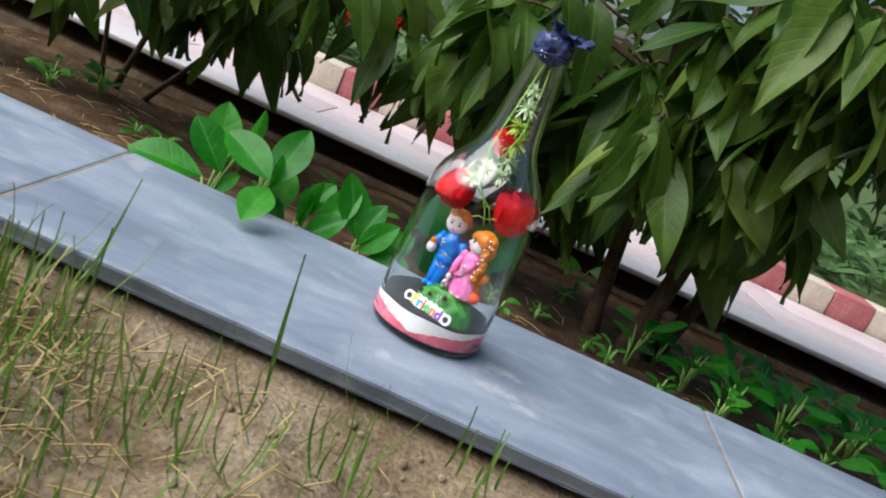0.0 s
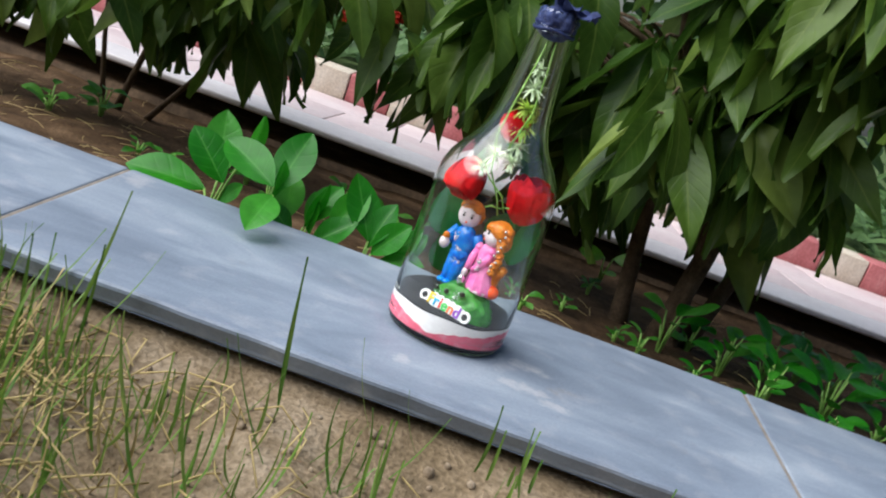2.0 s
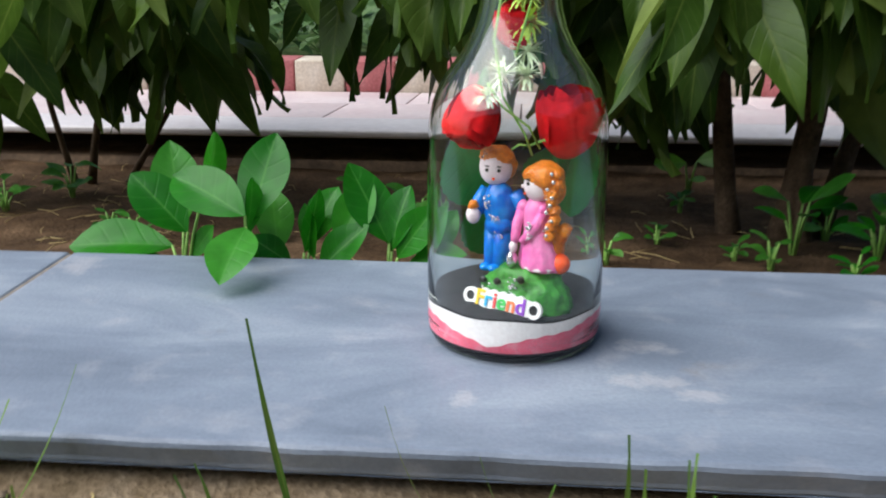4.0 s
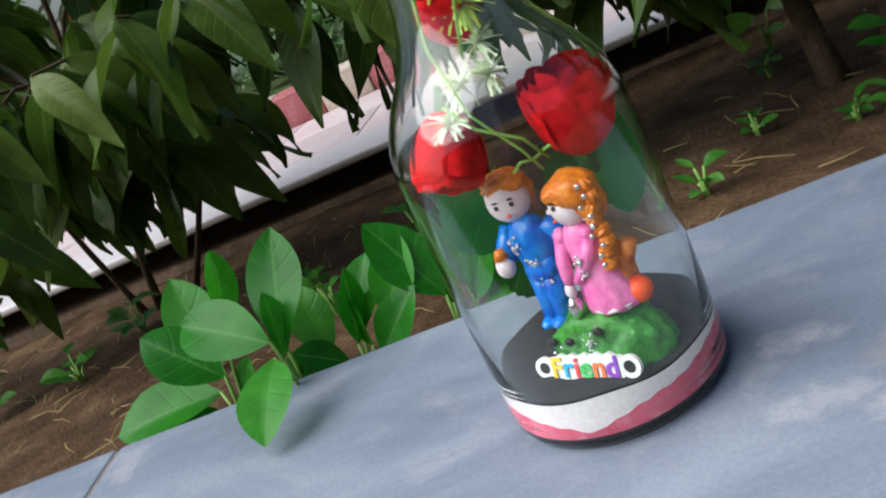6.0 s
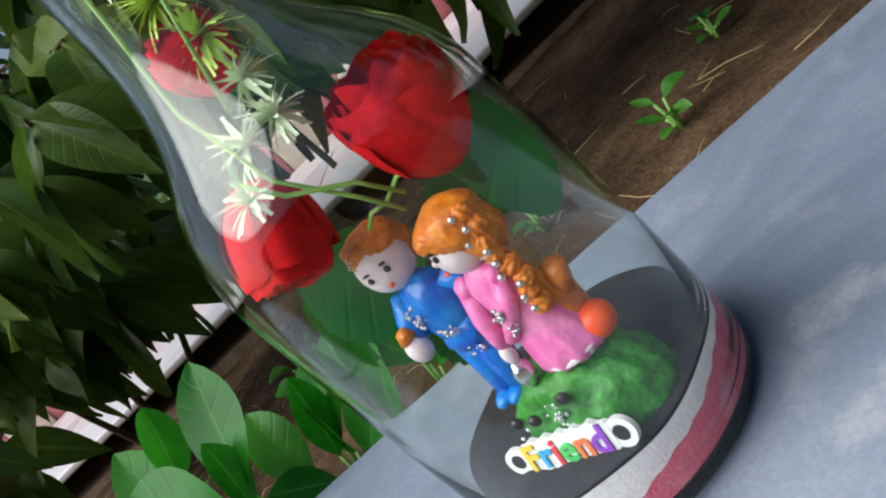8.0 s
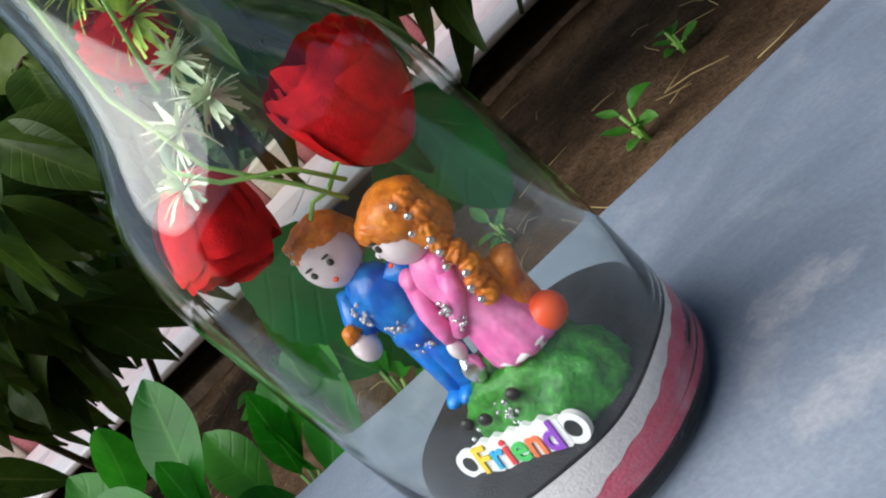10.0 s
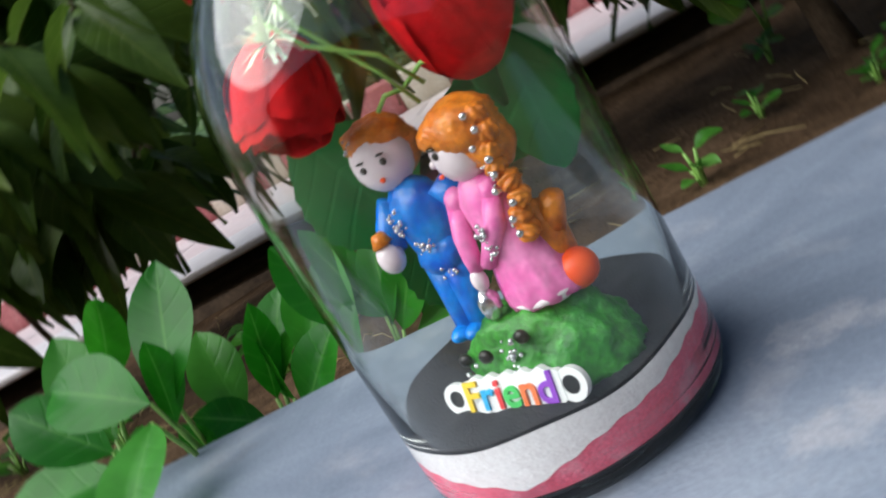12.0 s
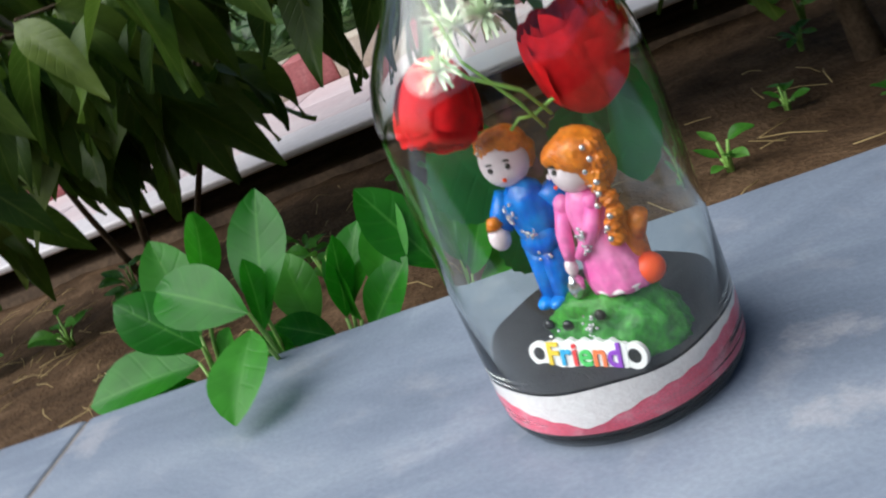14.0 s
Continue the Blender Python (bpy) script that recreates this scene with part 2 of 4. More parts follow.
GLITTER = noisy("silver_glitter", [(0.3, (0.6, 0.6, 0.62)), (0.7, (0.9, 0.9, 0.92))], 900, 0.22, metal=0.9)
WHITE_PLASTIC = noisy("white_plastic", [(0.3, (0.78, 0.78, 0.78)), (0.7, (0.85, 0.85, 0.85))], 100, 0.3)
RED_FLOWER = noisy("scarlet_flower", [(0.3, (0.55, 0.02, 0.012)), (0.7, (0.75, 0.06, 0.03))], 100, 0.55, spec=0.3)
LETTERS = [("F", (0.9, 0.62, 0.03)), ("r", (0.04, 0.42, 0.78)), ("i", (0.8, 0.05, 0.05)), ("e", (0.08, 0.55, 0.12)), ("n", (0.85, 0.2, 0.06)), ("d", (0.28, 0.06, 0.55))]


# ---- builders ----
def part(name, bm, material, parent=None, label="", smooth=True):
    """Links a bmesh as one mesh object, under a thing or a part."""
    me = bpy.data.meshes.new(name)
    bm.to_mesh(me)
    bm.free()
    for m in material if isinstance(material, (list, tuple)) else [material]:
        me.materials.append(m)
    if smooth:
        me.polygons.foreach_set("use_smooth", [True] * len(me.polygons))
    ob = new(name, me)
    if parent:
        ob.parent = parent
    if label:
        ob["label"] = label
    return ob


def piece(name, me, parent, m):
    """Another object on a mesh that is already there."""
    ob = new(name, me)
    ob.parent = parent
    ob.matrix_basis = m
    return ob


def box(bm, lo, hi, bevel=0.0, segments=2):
    c = [(a + b) / 2 for a, b in zip(lo, hi)]
    s = [b - a for a, b in zip(lo, hi)]
    made = bmesh.ops.create_cube(bm, size=1, matrix=Matrix.Translation(c) @ Matrix.Diagonal((*s, 1)))
    if bevel:
        edges = list({e for v in made["verts"] for e in v.link_edges})
        bmesh.ops.bevel(bm, geom=edges, offset=bevel, segments=segments, affect="EDGES", profile=0.6)
    return bm


def lathe(bm, profile, turns=48, index=0, wave=None, centre=(0, 0)):
    rings = []
    for k, (r, z) in enumerate(profile):
        ring = []
        for i in range(turns):
            a = math.tau * i / turns
            dz = wave(k, a) if wave else 0
            ring.append(bm.verts.new((centre[0] + r * math.cos(a), centre[1] + r * math.sin(a), z + dz)))
        rings.append(ring)
    for a, b in zip(rings, rings[1:]):
        for i in range(turns):
            f = bm.faces.new((a[i], a[(i + 1) % turns], b[(i + 1) % turns], b[i]))
            f.material_index = index
    return rings


def tube(bm, points, radii, sides=6, index=0):
    pts = [Vector(p) for p in points]
    rings = []
    for i, p in enumerate(pts):
        d = (pts[min(i + 1, len(pts) - 1)] - pts[max(i - 1, 0)]).normalized()
        a = d.orthogonal().normalized()
        b = d.cross(a)
        r = radii[i] if isinstance(radii, (list, tuple)) else radii
        rings.append([bm.verts.new(p + r * (math.cos(math.tau * k / sides) * a + math.sin(math.tau * k / sides) * b)) for k in range(sides)])
    for i in range(1, len(rings)):
        prev, cur = rings[i - 1], rings[i]
        # line the rings up with one another
        s = min(range(sides), key=lambda s: (cur[s].co - pts[i] - (prev[0].co - pts[i - 1])).length)
        rings[i] = cur = cur[s:] + cur[:s]
        for k in range(sides):
            f = bm.faces.new((prev[k], prev[(k + 1) % sides], cur[(k + 1) % sides], cur[k]))
            f.material_index = index
    for ring in (rings[0][::-1], rings[-1]):
        bm.faces.new(ring).material_index = index


def blob(bm, at, radii, index=0, turn=(0, 0, 0), rough=0.0, seed=0, detail=3):
    m = pose(*at, *turn)
    for v in bmesh.ops.create_icosphere(bm, subdivisions=detail, radius=1)["verts"]:
        n = noise.noise(v.co * 2.3 + Vector((seed, seed * 2, 0))) * rough
        v.co = m @ (Vector((v.co.x * radii[0], v.co.y * radii[1], v.co.z * radii[2])) * (1 + n))
        for f in v.link_faces:
            f.material_index = index


def leaf_shape(bm, length, width, droop=0.3, fold=0.15, wavy=0.0, blunt=0.0, seed=0, m=None, nl=9, nw=4, serrate=0.0):
    """A leaf blade from its stalk at the origin along +x, with its upper face to +z; UV along and across."""
    uv = bm.loops.layers.uv.verify()
    rows = []
    for i in range(nl + 1):
        s = i / nl
        w = width / 2 * (math.sin(math.pi * s ** (0.72 + 0.55 * blunt)) ** (1.0 - 0.42 * blunt)) if 0 < i < nl else 0.0006
        a = droop * s
        cx = length * (s if abs(droop) < 1e-4 else math.sin(a) / droop)
        cz = 0 if abs(droop) < 1e-4 else -length * (1 - math.cos(a)) / droop
        row = []
        for j in range(nw + 1):
            v = 2 * j / nw - 1
            y = w * v * (1 + (serrate if i % 2 and abs(v) == 1 else 0))
            lift = fold * abs(y) + wavy * width * math.sin(7 * s + seed + (1.7 if v > 0 else 0)) * abs(v) * 0.5
            p = Vector((cx + lift * math.sin(a), y, cz + lift * math.cos(a)))
            row.append((bm.verts.new(m @ p if m else p), (s, j / nw)))
        rows.append(row)
    for a, b in zip(rows, rows[1:]):
        for j in range(nw):
            q = (a[j], b[j], b[j + 1], a[j + 1])
            f = bm.faces.new([v for v, _ in q])
            f.smooth = True
            for loop, (_, t) in zip(f.loops, q):
                loop[uv].uv = t


def leaf_mesh(name, material, *a, **k):
    bm = bmesh.new()
    leaf_shape(bm, *a, **k)
    me = bpy.data.meshes.new(name)
    bm.to_mesh(me)
    bm.free()
    me.materials.append(material)
    return me


def aim(at, along, up=(0, 0, 1), scale=1.0):
    """A pose whose +x runs along a direction and whose +z leans to up."""
    x = Vector(along).normalized()
    z = Vector(up) - Vector(up).dot(x) * x
    z = z.normalized() if z.length > 1e-4 else x.orthogonal().normalized()
    y = z.cross(x)
    return Matrix.Translation(at) @ Matrix((x, y, z)).transposed().to_4x4() @ Matrix.Diagonal((scale, scale, scale, 1))


def empty(name, at=(0, 0, 0), label="", category="", group="", kind=""):
    ob = new(name)
    ob.empty_display_size = 0.02
    ob.matrix_basis = Matrix.Translation(at)
    return tagged(ob, label, category, group, kind)


R = random.Random(11)

# ---- ground ----
SLAB_FRONT, SLAB_BACK, LEDGE, PATH_Z, KERB = -0.117, 0.152, 0.80, -0.025, 1.35


def ground_z(x, y):
    bump = noise.noise(Vector((x * 9, y * 9, 0))) * 0.007 + noise.noise(Vector((x * 34, y * 34, 3))) * 0.003
    if y < SLAB_FRONT + 0.03:
        d = SLAB_FRONT + 0.03 - y
        return -0.022 - 0.037 * (1 - math.exp(-d * 6)) + bump * 2.2 * min(1, d * 14)
    if y < SLAB_BACK - 0.01:
        return -0.032
    if y < LEDGE + 0.02:
        d = y - SLAB_BACK + 0.01
        return -0.032 - 0.05 * min(1, d / 0.45) + bump * min(1, d * 16)
    if y < KERB + 0.05:
        return -0.09
    return 0.0 + bump * 2


def spaced(fine_lo, fine_hi, step, far):
    v = list(np.arange(fine_lo, fine_hi + step / 2, step))
    s, d = step * 2, step
    while v[-1] < far:
        d *= 1.6
        v.append(v[-1] + d)
        v.insert(0, v[0] - d)
    return v


bm = bmesh.new()
xs, ys = spaced(-1.1, 1.1, 0.0125, 300), spaced(-0.7, 1.6, 0.0125, 300)
grid = [[bm.verts.new((x, y, ground_z(x, y))) for x in xs] for y in ys]
for j in range(len(ys) - 1):
    for i in range(len(xs) - 1):
        bm.faces.new((grid[j][i], grid[j][i + 1], grid[j + 1][i + 1], grid[j + 1][i]))


def ground_material():
    m, nt, b = mat("earth", 0.95, 0, 0.15)
    tc = nt.nodes.new("ShaderNodeTexCoord")
    big = node(nt, "ShaderNodeTexNoise", Scale=16.0, Detail=7, Roughness=0.65)
    fine = node(nt, "ShaderNodeTexNoise", Scale=240.0, Detail=4)
    for n in (big, fine):
        nt.links.new(tc.outputs["Object"], n.inputs["Vector"])
    sep = nt.nodes.new("ShaderNodeSeparateXYZ")
    nt.links.new(tc.outputs["Object"], sep.inputs[0])
    sandy = ramp(nt, big.outputs[0], [(0.28, (0.15, 0.11, 0.06)), (0.5, (0.28, 0.21, 0.13)), (0.72, (0.42, 0.34, 0.24))])
    humus = ramp(nt, big.outputs[0], [(0.28, (0.045, 0.026, 0.012)), (0.5, (0.11, 0.066, 0.034)), (0.72, (0.22, 0.14, 0.078))])
    turf = ramp(nt, big.outputs[0], [(0.28, (0.05, 0.08, 0.03)), (0.6, (0.12, 0.18, 0.06)), (0.8, (0.2, 0.22, 0.1))])
    step1 = nt.nodes.new("ShaderNodeMath")
    step1.operation = "GREATER_THAN"
    step1.inputs[1].default_value = 0.0
    nt.links.new(sep.outputs[1], step1.inputs[0])
    step2 = nt.nodes.new("ShaderNodeMath")
    step2.operation = "GREATER_THAN"
    step2.inputs[1].default_value = 1.4
    nt.links.new(sep.outputs[1], step2.inputs[0])
    col = mixed(nt, step2.outputs[0], mixed(nt, step1.outputs[0], sandy, humus), turf)
    col = mixed(nt, 1.0, col, ramp(nt, fine.outputs[0], [(0.3, (0.55, 0.53, 0.5)), (0.65, (1, 1, 1))]), "MULTIPLY")
    nt.links.new(col, b.inputs["Base Color"])
    bp = node(nt, "ShaderNodeBump", Strength=0.8, Distance=0.004)
    nt.links.new(fine.outputs[0], bp.inputs["Height"])
    nt.links.new(bp.outputs[0], b.inputs["Normal"])
    return m


ground = part("ground", bm, ground_material())
tagged(ground, "sandy earth, dark garden bed and rough turf", "ground", kind="structure")

# stones and clods lying on the bare earth in front of the slabs
bm = bmesh.new()
for i in range(420):
    x, y = R.uniform(-0.55, 0.6), R.uniform(-0.5, -0.125)
    s = R.uniform(0.0012, 0.0045)
    mm = pose(x, y, ground_z(x, y) + s * 0.2, R.uniform(0, 90), R.uniform(0, 90), 0)
    for v in bmesh.ops.create_icosphere(bm, subdivisions=1, radius=s)["verts"]:
        v.co = mm @ (v.co * (1 + 0.5 * noise.noise(v.co * 400 + Vector((i, 0, 0)))))
clods = part("clods", bm, SAND_SOIL)
tagged(clods, "crumbs and small clods of dry sandy earth", "soil", kind="stuff")

# ---- stone slabs on the bed wall ----
border = empty("slab_border", (0, 0, 0), "row of blue-grey polished stone slabs along the bed", "stone border", kind="structure")
JOINTS = [-1.55, -0.937, -0.325, 0.292, 0.905, 1.52]
for i in range(len(JOINTS) - 1):
    bm = bmesh.new()
    box(bm, (JOINTS[i] + 0.0008, SLAB_FRONT, -0.0165), (JOINTS[i + 1] - 0.0008, SLAB_BACK, 0), 0.004, 3)
    bmesh.ops.subdivide_edges(bm, edges=[e for e in bm.edges if e.calc_length() > 0.2 and abs(e.verts[0].co.y - e.verts[1].co.y) < 0.01], cuts=60)
    for v in bm.verts:
        chip = noise.noise(Vector((v.co.x * 40, v.co.z * 60, i)))
        if v.co.y < SLAB_FRONT + 0.004:
            v.co.y += 0.0016 * chip + (0.003 if v.co.z < -0.01 else 0)
        if v.co.y > SLAB_BACK - 0.004:
            v.co.y += 0.001 * chip
    slab = part("slab", bm, STONE, border, smooth=False)
for x in JOINTS[1:-1]:
    bm = bmesh.new()
    box(bm, (x - 0.0032, SLAB_FRONT + 0.004, -0.0162), (x + 0.0032, SLAB_BACK - 0.004, -0.0012))
    part("mortar_joint", bm, MORTAR, border, "thin tan mortar in the joint", smooth=False)
bm = bmesh.new()
box(bm, (-1.55, SLAB_FRONT + 0.025, -0.12), (1.52, SLAB_BACK - 0.012, -0.017))
part("bed_wall", bm, WALL_DARK, border, "rough mortar bed under the slabs")

# ---- garden path behind the bed ----
path = empty("path", (0, 0, 0), "raised garden path of pale and pink stone tiles", "path", kind="structure")
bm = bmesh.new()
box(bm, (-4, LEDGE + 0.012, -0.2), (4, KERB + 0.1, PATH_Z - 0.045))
part("path_base", bm, WALL_DARK, path, "dark brown side wall of the path")
bm = bmesh.new()
box(bm, (-4, LEDGE, PATH_Z - 0.011), (4, LEDGE + 0.11, PATH_Z), 0.004, 3)
part("nosing", bm, MARBLE, path, "white marble edging strip")
tile_bm = bmesh.new()
box(tile_bm, (-0.1485, -0.1085, -0.03), (0.1485, 0.1085, 0), 0.002, 2)
tile = part("tile", tile_bm, PINK_TILE, path)
tile.matrix_basis = pose(-2.85, LEDGE + 0.22, PATH_Z - 0.006, -3, 0, 0)
for row in range(2):
    for i in range(20):
        if row or i:
            piece("tile", tile.data, path, pose(-2.85 + 0.3 * i + 0.1 * row, LEDGE + 0.22 + 0.219 * row, PATH_Z - 0.006 - 0.0115 * row, -3, 0, R.uniform(-0.2, 0.2)))
kerb = empty("kerb", (0, 0, 0), "low kerb painted in worn red and cream blocks", "kerb", kind="structure")
bm = bmesh.new()
box(bm, (-0.0488, 0, -0.062), (0.0488, 0.09, 0.006), 0.003, 2)
red_block = part("block", bm, RED_PAINT, kerb)
cream_mesh = red_block.data.copy()
cream_mesh.materials[0] = CREAM_PAINT
red_block.matrix_basis = pose(-2.5, KERB, 0.006)
for i in range(1, 50):
    piece("block", cream_mesh if i % 2 else red_block.data, kerb, pose(-2.5 + 0.1 * i, KERB + R.uniform(-0.002, 0.002), 0.006, 0, 0, R.uniform(-0.5, 0.5)))

# ---- plain unseen walls, added to keep bright sky out of the glass reflections ----
for name, lo, hi in (("wall_south", (-7, -3.4, -0.1), (7, -3.2, 1.8)), ("wall_east", (5.0, -3.2, -0.1), (5.2, 3.0, 1.8))):
    bm = bmesh.new()
    box(bm, lo, hi, 0.01)
    tagged(part(name, bm, WALL_PLAIN, smooth=False), "unseen plain grey-brown wall added to darken the glass reflections", "wall", kind="structure")

# ---- shrubs ----
UPRIGHT = Vector((0, 0, 1))
SHRUB_LEAVES = [leaf_mesh("shrub_leaf", LEAF_DARK, 0.115, R.uniform(0.032, 0.046), R.uniform(0.1, 0.9), R.uniform(0.1, 0.5), R.uniform(0.1, 0.34), 0.1, i, nl=14, nw=6) for i in range(12)]


def hang(p, out, rr, size=1.0):
    """The pose of a leaf that hangs from p, pointing out and down."""
    d = Vector((out.x * rr.uniform(0.1, 0.8), out.y * rr.uniform(0.1, 0.8), -rr.uniform(0.35, 1.1))) + Vector((rr.uniform(-0.5, 0.5), rr.uniform(-0.5, 0.5), 0))
    up = out + Vector((rr.uniform(-0.5, 0.5), rr.uniform(-0.6, 0.3), rr.uniform(0.3, 0.9)))
    return aim(p, d, up, size * rr.uniform(0.8, 1.4))


def shrub(name, base, stems, twigs, label, rr, singles, size=1.0):
    """A shrub: stems from the base, twigs that end in the given boxes, and drooping leaves round each twig's end."""
    top = empty(name, base, label, "shrub", "shrubs in the bed")
    nodes = []
    for (dx, dy, lean_x, lean_y, h, r) in stems:
        bm = bmesh.new()
        pts = [Vector((dx + lean_x * s + 0.012 * math.sin(5 * s + dx * 40), dy + lean_y * s + 0.012 * math.cos(4 * s), h * s - 0.02)) for s in [k / 9 for k in range(10)]]
        tube(bm, pts, [r * (1 - 0.6 * k / 9) * (1.35 if k == 0 else 1) for k in range(10)], 8)
        part("stem", bm, BARK, top)
        nodes += pts[3:]
    rest = bmesh.new()
    count = 0
    for lo, hi, n in twigs:
        for _ in range(n):
            q = Vector([rr.uniform(a, b) for a, b in zip(lo, hi)]) - Vector(base)
            start = min(nodes, key=lambda p: (p - q).length + abs(p.z - q.z + 0.08))
            out = Vector((q.x, q.y - 0.12, 0)).normalized()
            bend = (start + q) / 2 + Vector((0, 0, 0.03))
            pts = [start, (start + bend) / 2 + Vector((0, 0, 0.008)), bend, (bend + q) / 2 + Vector((0, 0, 0.006)), q]
            bm = bmesh.new()
            tube(bm, pts, [0.0032, 0.0028, 0.0024, 0.002, 0.0012], 5)
            part("twig", bm, BARK, top)
            for k in range(7):
                s = k / 6
                p = q.lerp(pts[3], s * 0.9) + Vector((rr.uniform(-0.004, 0.004), rr.uniform(-0.004, 0.004), 0))
                side = Vector((math.cos(k * 2.4), math.sin(k * 2.4), 0))
                mm = hang(p, (out * 0.5 + side * 0.7).normalized(), rr, size)
                if count < singles:
                    piece("leaf", rr.choice(SHRUB_LEAVES), top, mm)
                else:
                    leaf_shape(rest, 0.115, rr.uniform(0.032, 0.046), rr.uniform(0.2, 0.9), rr.uniform(0.1, 0.5), rr.uniform(0.1, 0.3), 0, count, mm, 10, 4)
                count += 1
    crown = part("crown", rest, LEAF_DARK, top)
    tagged(crown, kind="stuff")
    return top


rr = random.Random(5)
shrub("shrub", (0.27, 0.46, -0.08), [(0, 0, 0.03, -0.03, 0.7, 0.015), (0.03, 0.03, 0.16, 0.02, 0.65, 0.012), (-0.03, 0.02, -0.14, 0.0, 0.62, 0.012), (0.012, -0.03, -0.05, 0.1, 0.6, 0.009)],
      [((0.12, 0.22, 0.2), (0.33, 0.36, 0.42), 25), ((-0.1, 0.34, 0.16), (0.31, 0.5, 0.32), 16), ((-0.12, 0.45, 0.13), (0.32, 0.7, 0.34), 15),
       ((-0.15, 0.5, 0.26), (0.4, 0.85, 0.6), 26), ((0.4, 0.5, 0.42), (0.75, 0.85, 0.62), 14), ((0.0, 0.26, 0.36), (0.6, 0.6, 0.62), 28), ((0.34, 0.26, 0.4), (0.6, 0.5, 0.52), 15), ((0.02, 0.5, 0.10), (0.22, 0.72, 0.17), 6), ((-0.17, 0.45, 0.16), (-0.08, 0.56, 0.2), 2), ((0.22, 0.11, 0.34), (0.42, 0.22, 0.46), 12)],
      "large dark green shrub with long drooping leaves in the bed", rr, 300)
shrub("shrub", (-0.36, 0.6, -0.08), [(-0.2, 0.08, 0.12, -0.02, 0.6, 0.0055), (-0.17, 0.1, 0.3, 0.02, 0.55, 0.0045), (-0.23, 0.09, -0.06, 0.0, 0.52, 0.0045)],
      [((-0.6, 0.36, 0.165), (-0.15, 0.52, 0.3), 18), ((-0.6, 0.55, 0.15), (-0.06, 0.8, 0.28), 7), ((-0.8, 0.5, 0.24), (-0.05, 0.85, 0.55), 34), ((-0.85, 0.48, 0.11), (-0.44, 0.7, 0.18), 7), ((-0.45, 0.5, 0.11), (-0.29, 0.64, 0.16), 5), ((-0.8, 0.46, 0.10), (-0.46, 0.62, 0.15), 5), ((-0.95, 0.5, 0.05), (-0.6, 0.74, 0.13), 5)],
      "dark green shrub with long drooping leaves and red flowers", rr, 300, 0.84)

# flower heads among the shrub's leaves
FLOWER_PLACES = ((-0.216, 0.45, 0.209), (-0.221, 0.46, 0.184), (-0.176, 0.46, 0.194), (-0.42, 0.62, 0.26), (-0.2, 0.62, 0.24))
FLORET = bmesh.new()
for k in range(4):
    leaf_shape(FLORET, 0.012, 0.007, 0.3, 0.1, 0, 0.6, k, pose(0, 0, 0, 0, -15, 90 * k), 4, 2)
floret_mesh = bpy.data.meshes.new("floret")
FLORET.to_mesh(floret_mesh)
FLORET.free()
floret_mesh.materials.append(RED_FLOWER)
for x, y, z in FLOWER_PLACES:
    head = empty("flower_head", (x, y, z), "cluster of small scarlet flowers on the shrub", "flower", "scarlet flower heads")
    bm = bmesh.new()
    tube(bm, [(0, 0.02, -0.03), (0, 0.008, -0.012), (0, 0, 0)], 0.0013, 5)
    part("stalk", bm, STEM_LIME, head)
    for k in range(16):
        d = Vector((R.uniform(-1, 1), R.uniform(-1, 0.6), R.uniform(-0.2, 1))).normalized()
        piece("floret", floret_mesh, head, aim(d * 0.011, d.orthogonal(), d, 0.8))

# ---- seedlings behind the slab edge ----
BROAD = [leaf_mesh("broad_leaf", LEAF_SEEDLING, 0.06, R.uniform(0.032, 0.037), R.uniform(0.1, 0.5), R.uniform(0.05, 0.3), R.uniform(0.03, 0.14), 0.62, i, nl=10, nw=6) for i in range(5)]


def seedling(base, leaves, label, name="seedling", group="seedlings behind the slabs", blades=None):
    """leaves: tip from the base, face, scale of a blade 6 cm long; the stalk runs from the base to the blade."""
    top = empty(name, base, label, "plant", group)
    for k, (start, tip, up, size) in enumerate(leaves):
        s, t = Vector(start), Vector(tip)
        bm = bmesh.new()
        tube(bm, [(0, 0, -0.012), s * 0.5 + Vector((0, 0, 0.002)), s], [0.0018, 0.0014, 0.0011], 5)
        part("stalk", bm, STEM_LIME, top)
        piece("leaf", (blades or BROAD)[k % 5], top, aim(s, t - s, up, size / 0.06))
    return top


def planted(base, leaves, label):
    """A seedling whose leaves are given by their places in the bed: blade's foot, tip, upper face, length."""
    b = Vector(base)
    return seedling(base, [(Vector(s) - b, Vector(t) - b, up, size) for s, t, up, size in leaves], label)


planted((-0.198, 0.168, -0.032), [
    ((-0.188, 0.152, 0.026), (-0.177, 0.192, 0.088), (0, -0.75, 0.6), 0.072),
    ((-0.186, 0.132, 0.036), (-0.242, 0.15, 0.066), (-0.1, -0.6, 0.8), 0.072),
    ((-0.181, 0.116, 0.032), (-0.184, 0.050, 0.013), (0.1, -0.3, 1), 0.058),
    ((-0.190, 0.145, 0.018), (-0.184, 0.158, 0.056), (1, -0.3, 0.2), 0.042),
    ((-0.176, 0.176, -0.004), (-0.184, 0.196, 0.042), (0.3, -1, 0.5), 0.052),
    ((-0.190, 0.16, -0.016), (-0.196, 0.158, 0.006), (0.2, -1, 0.4), 0.03)],
    "broad-leaved bright green seedling leaning over the slab")
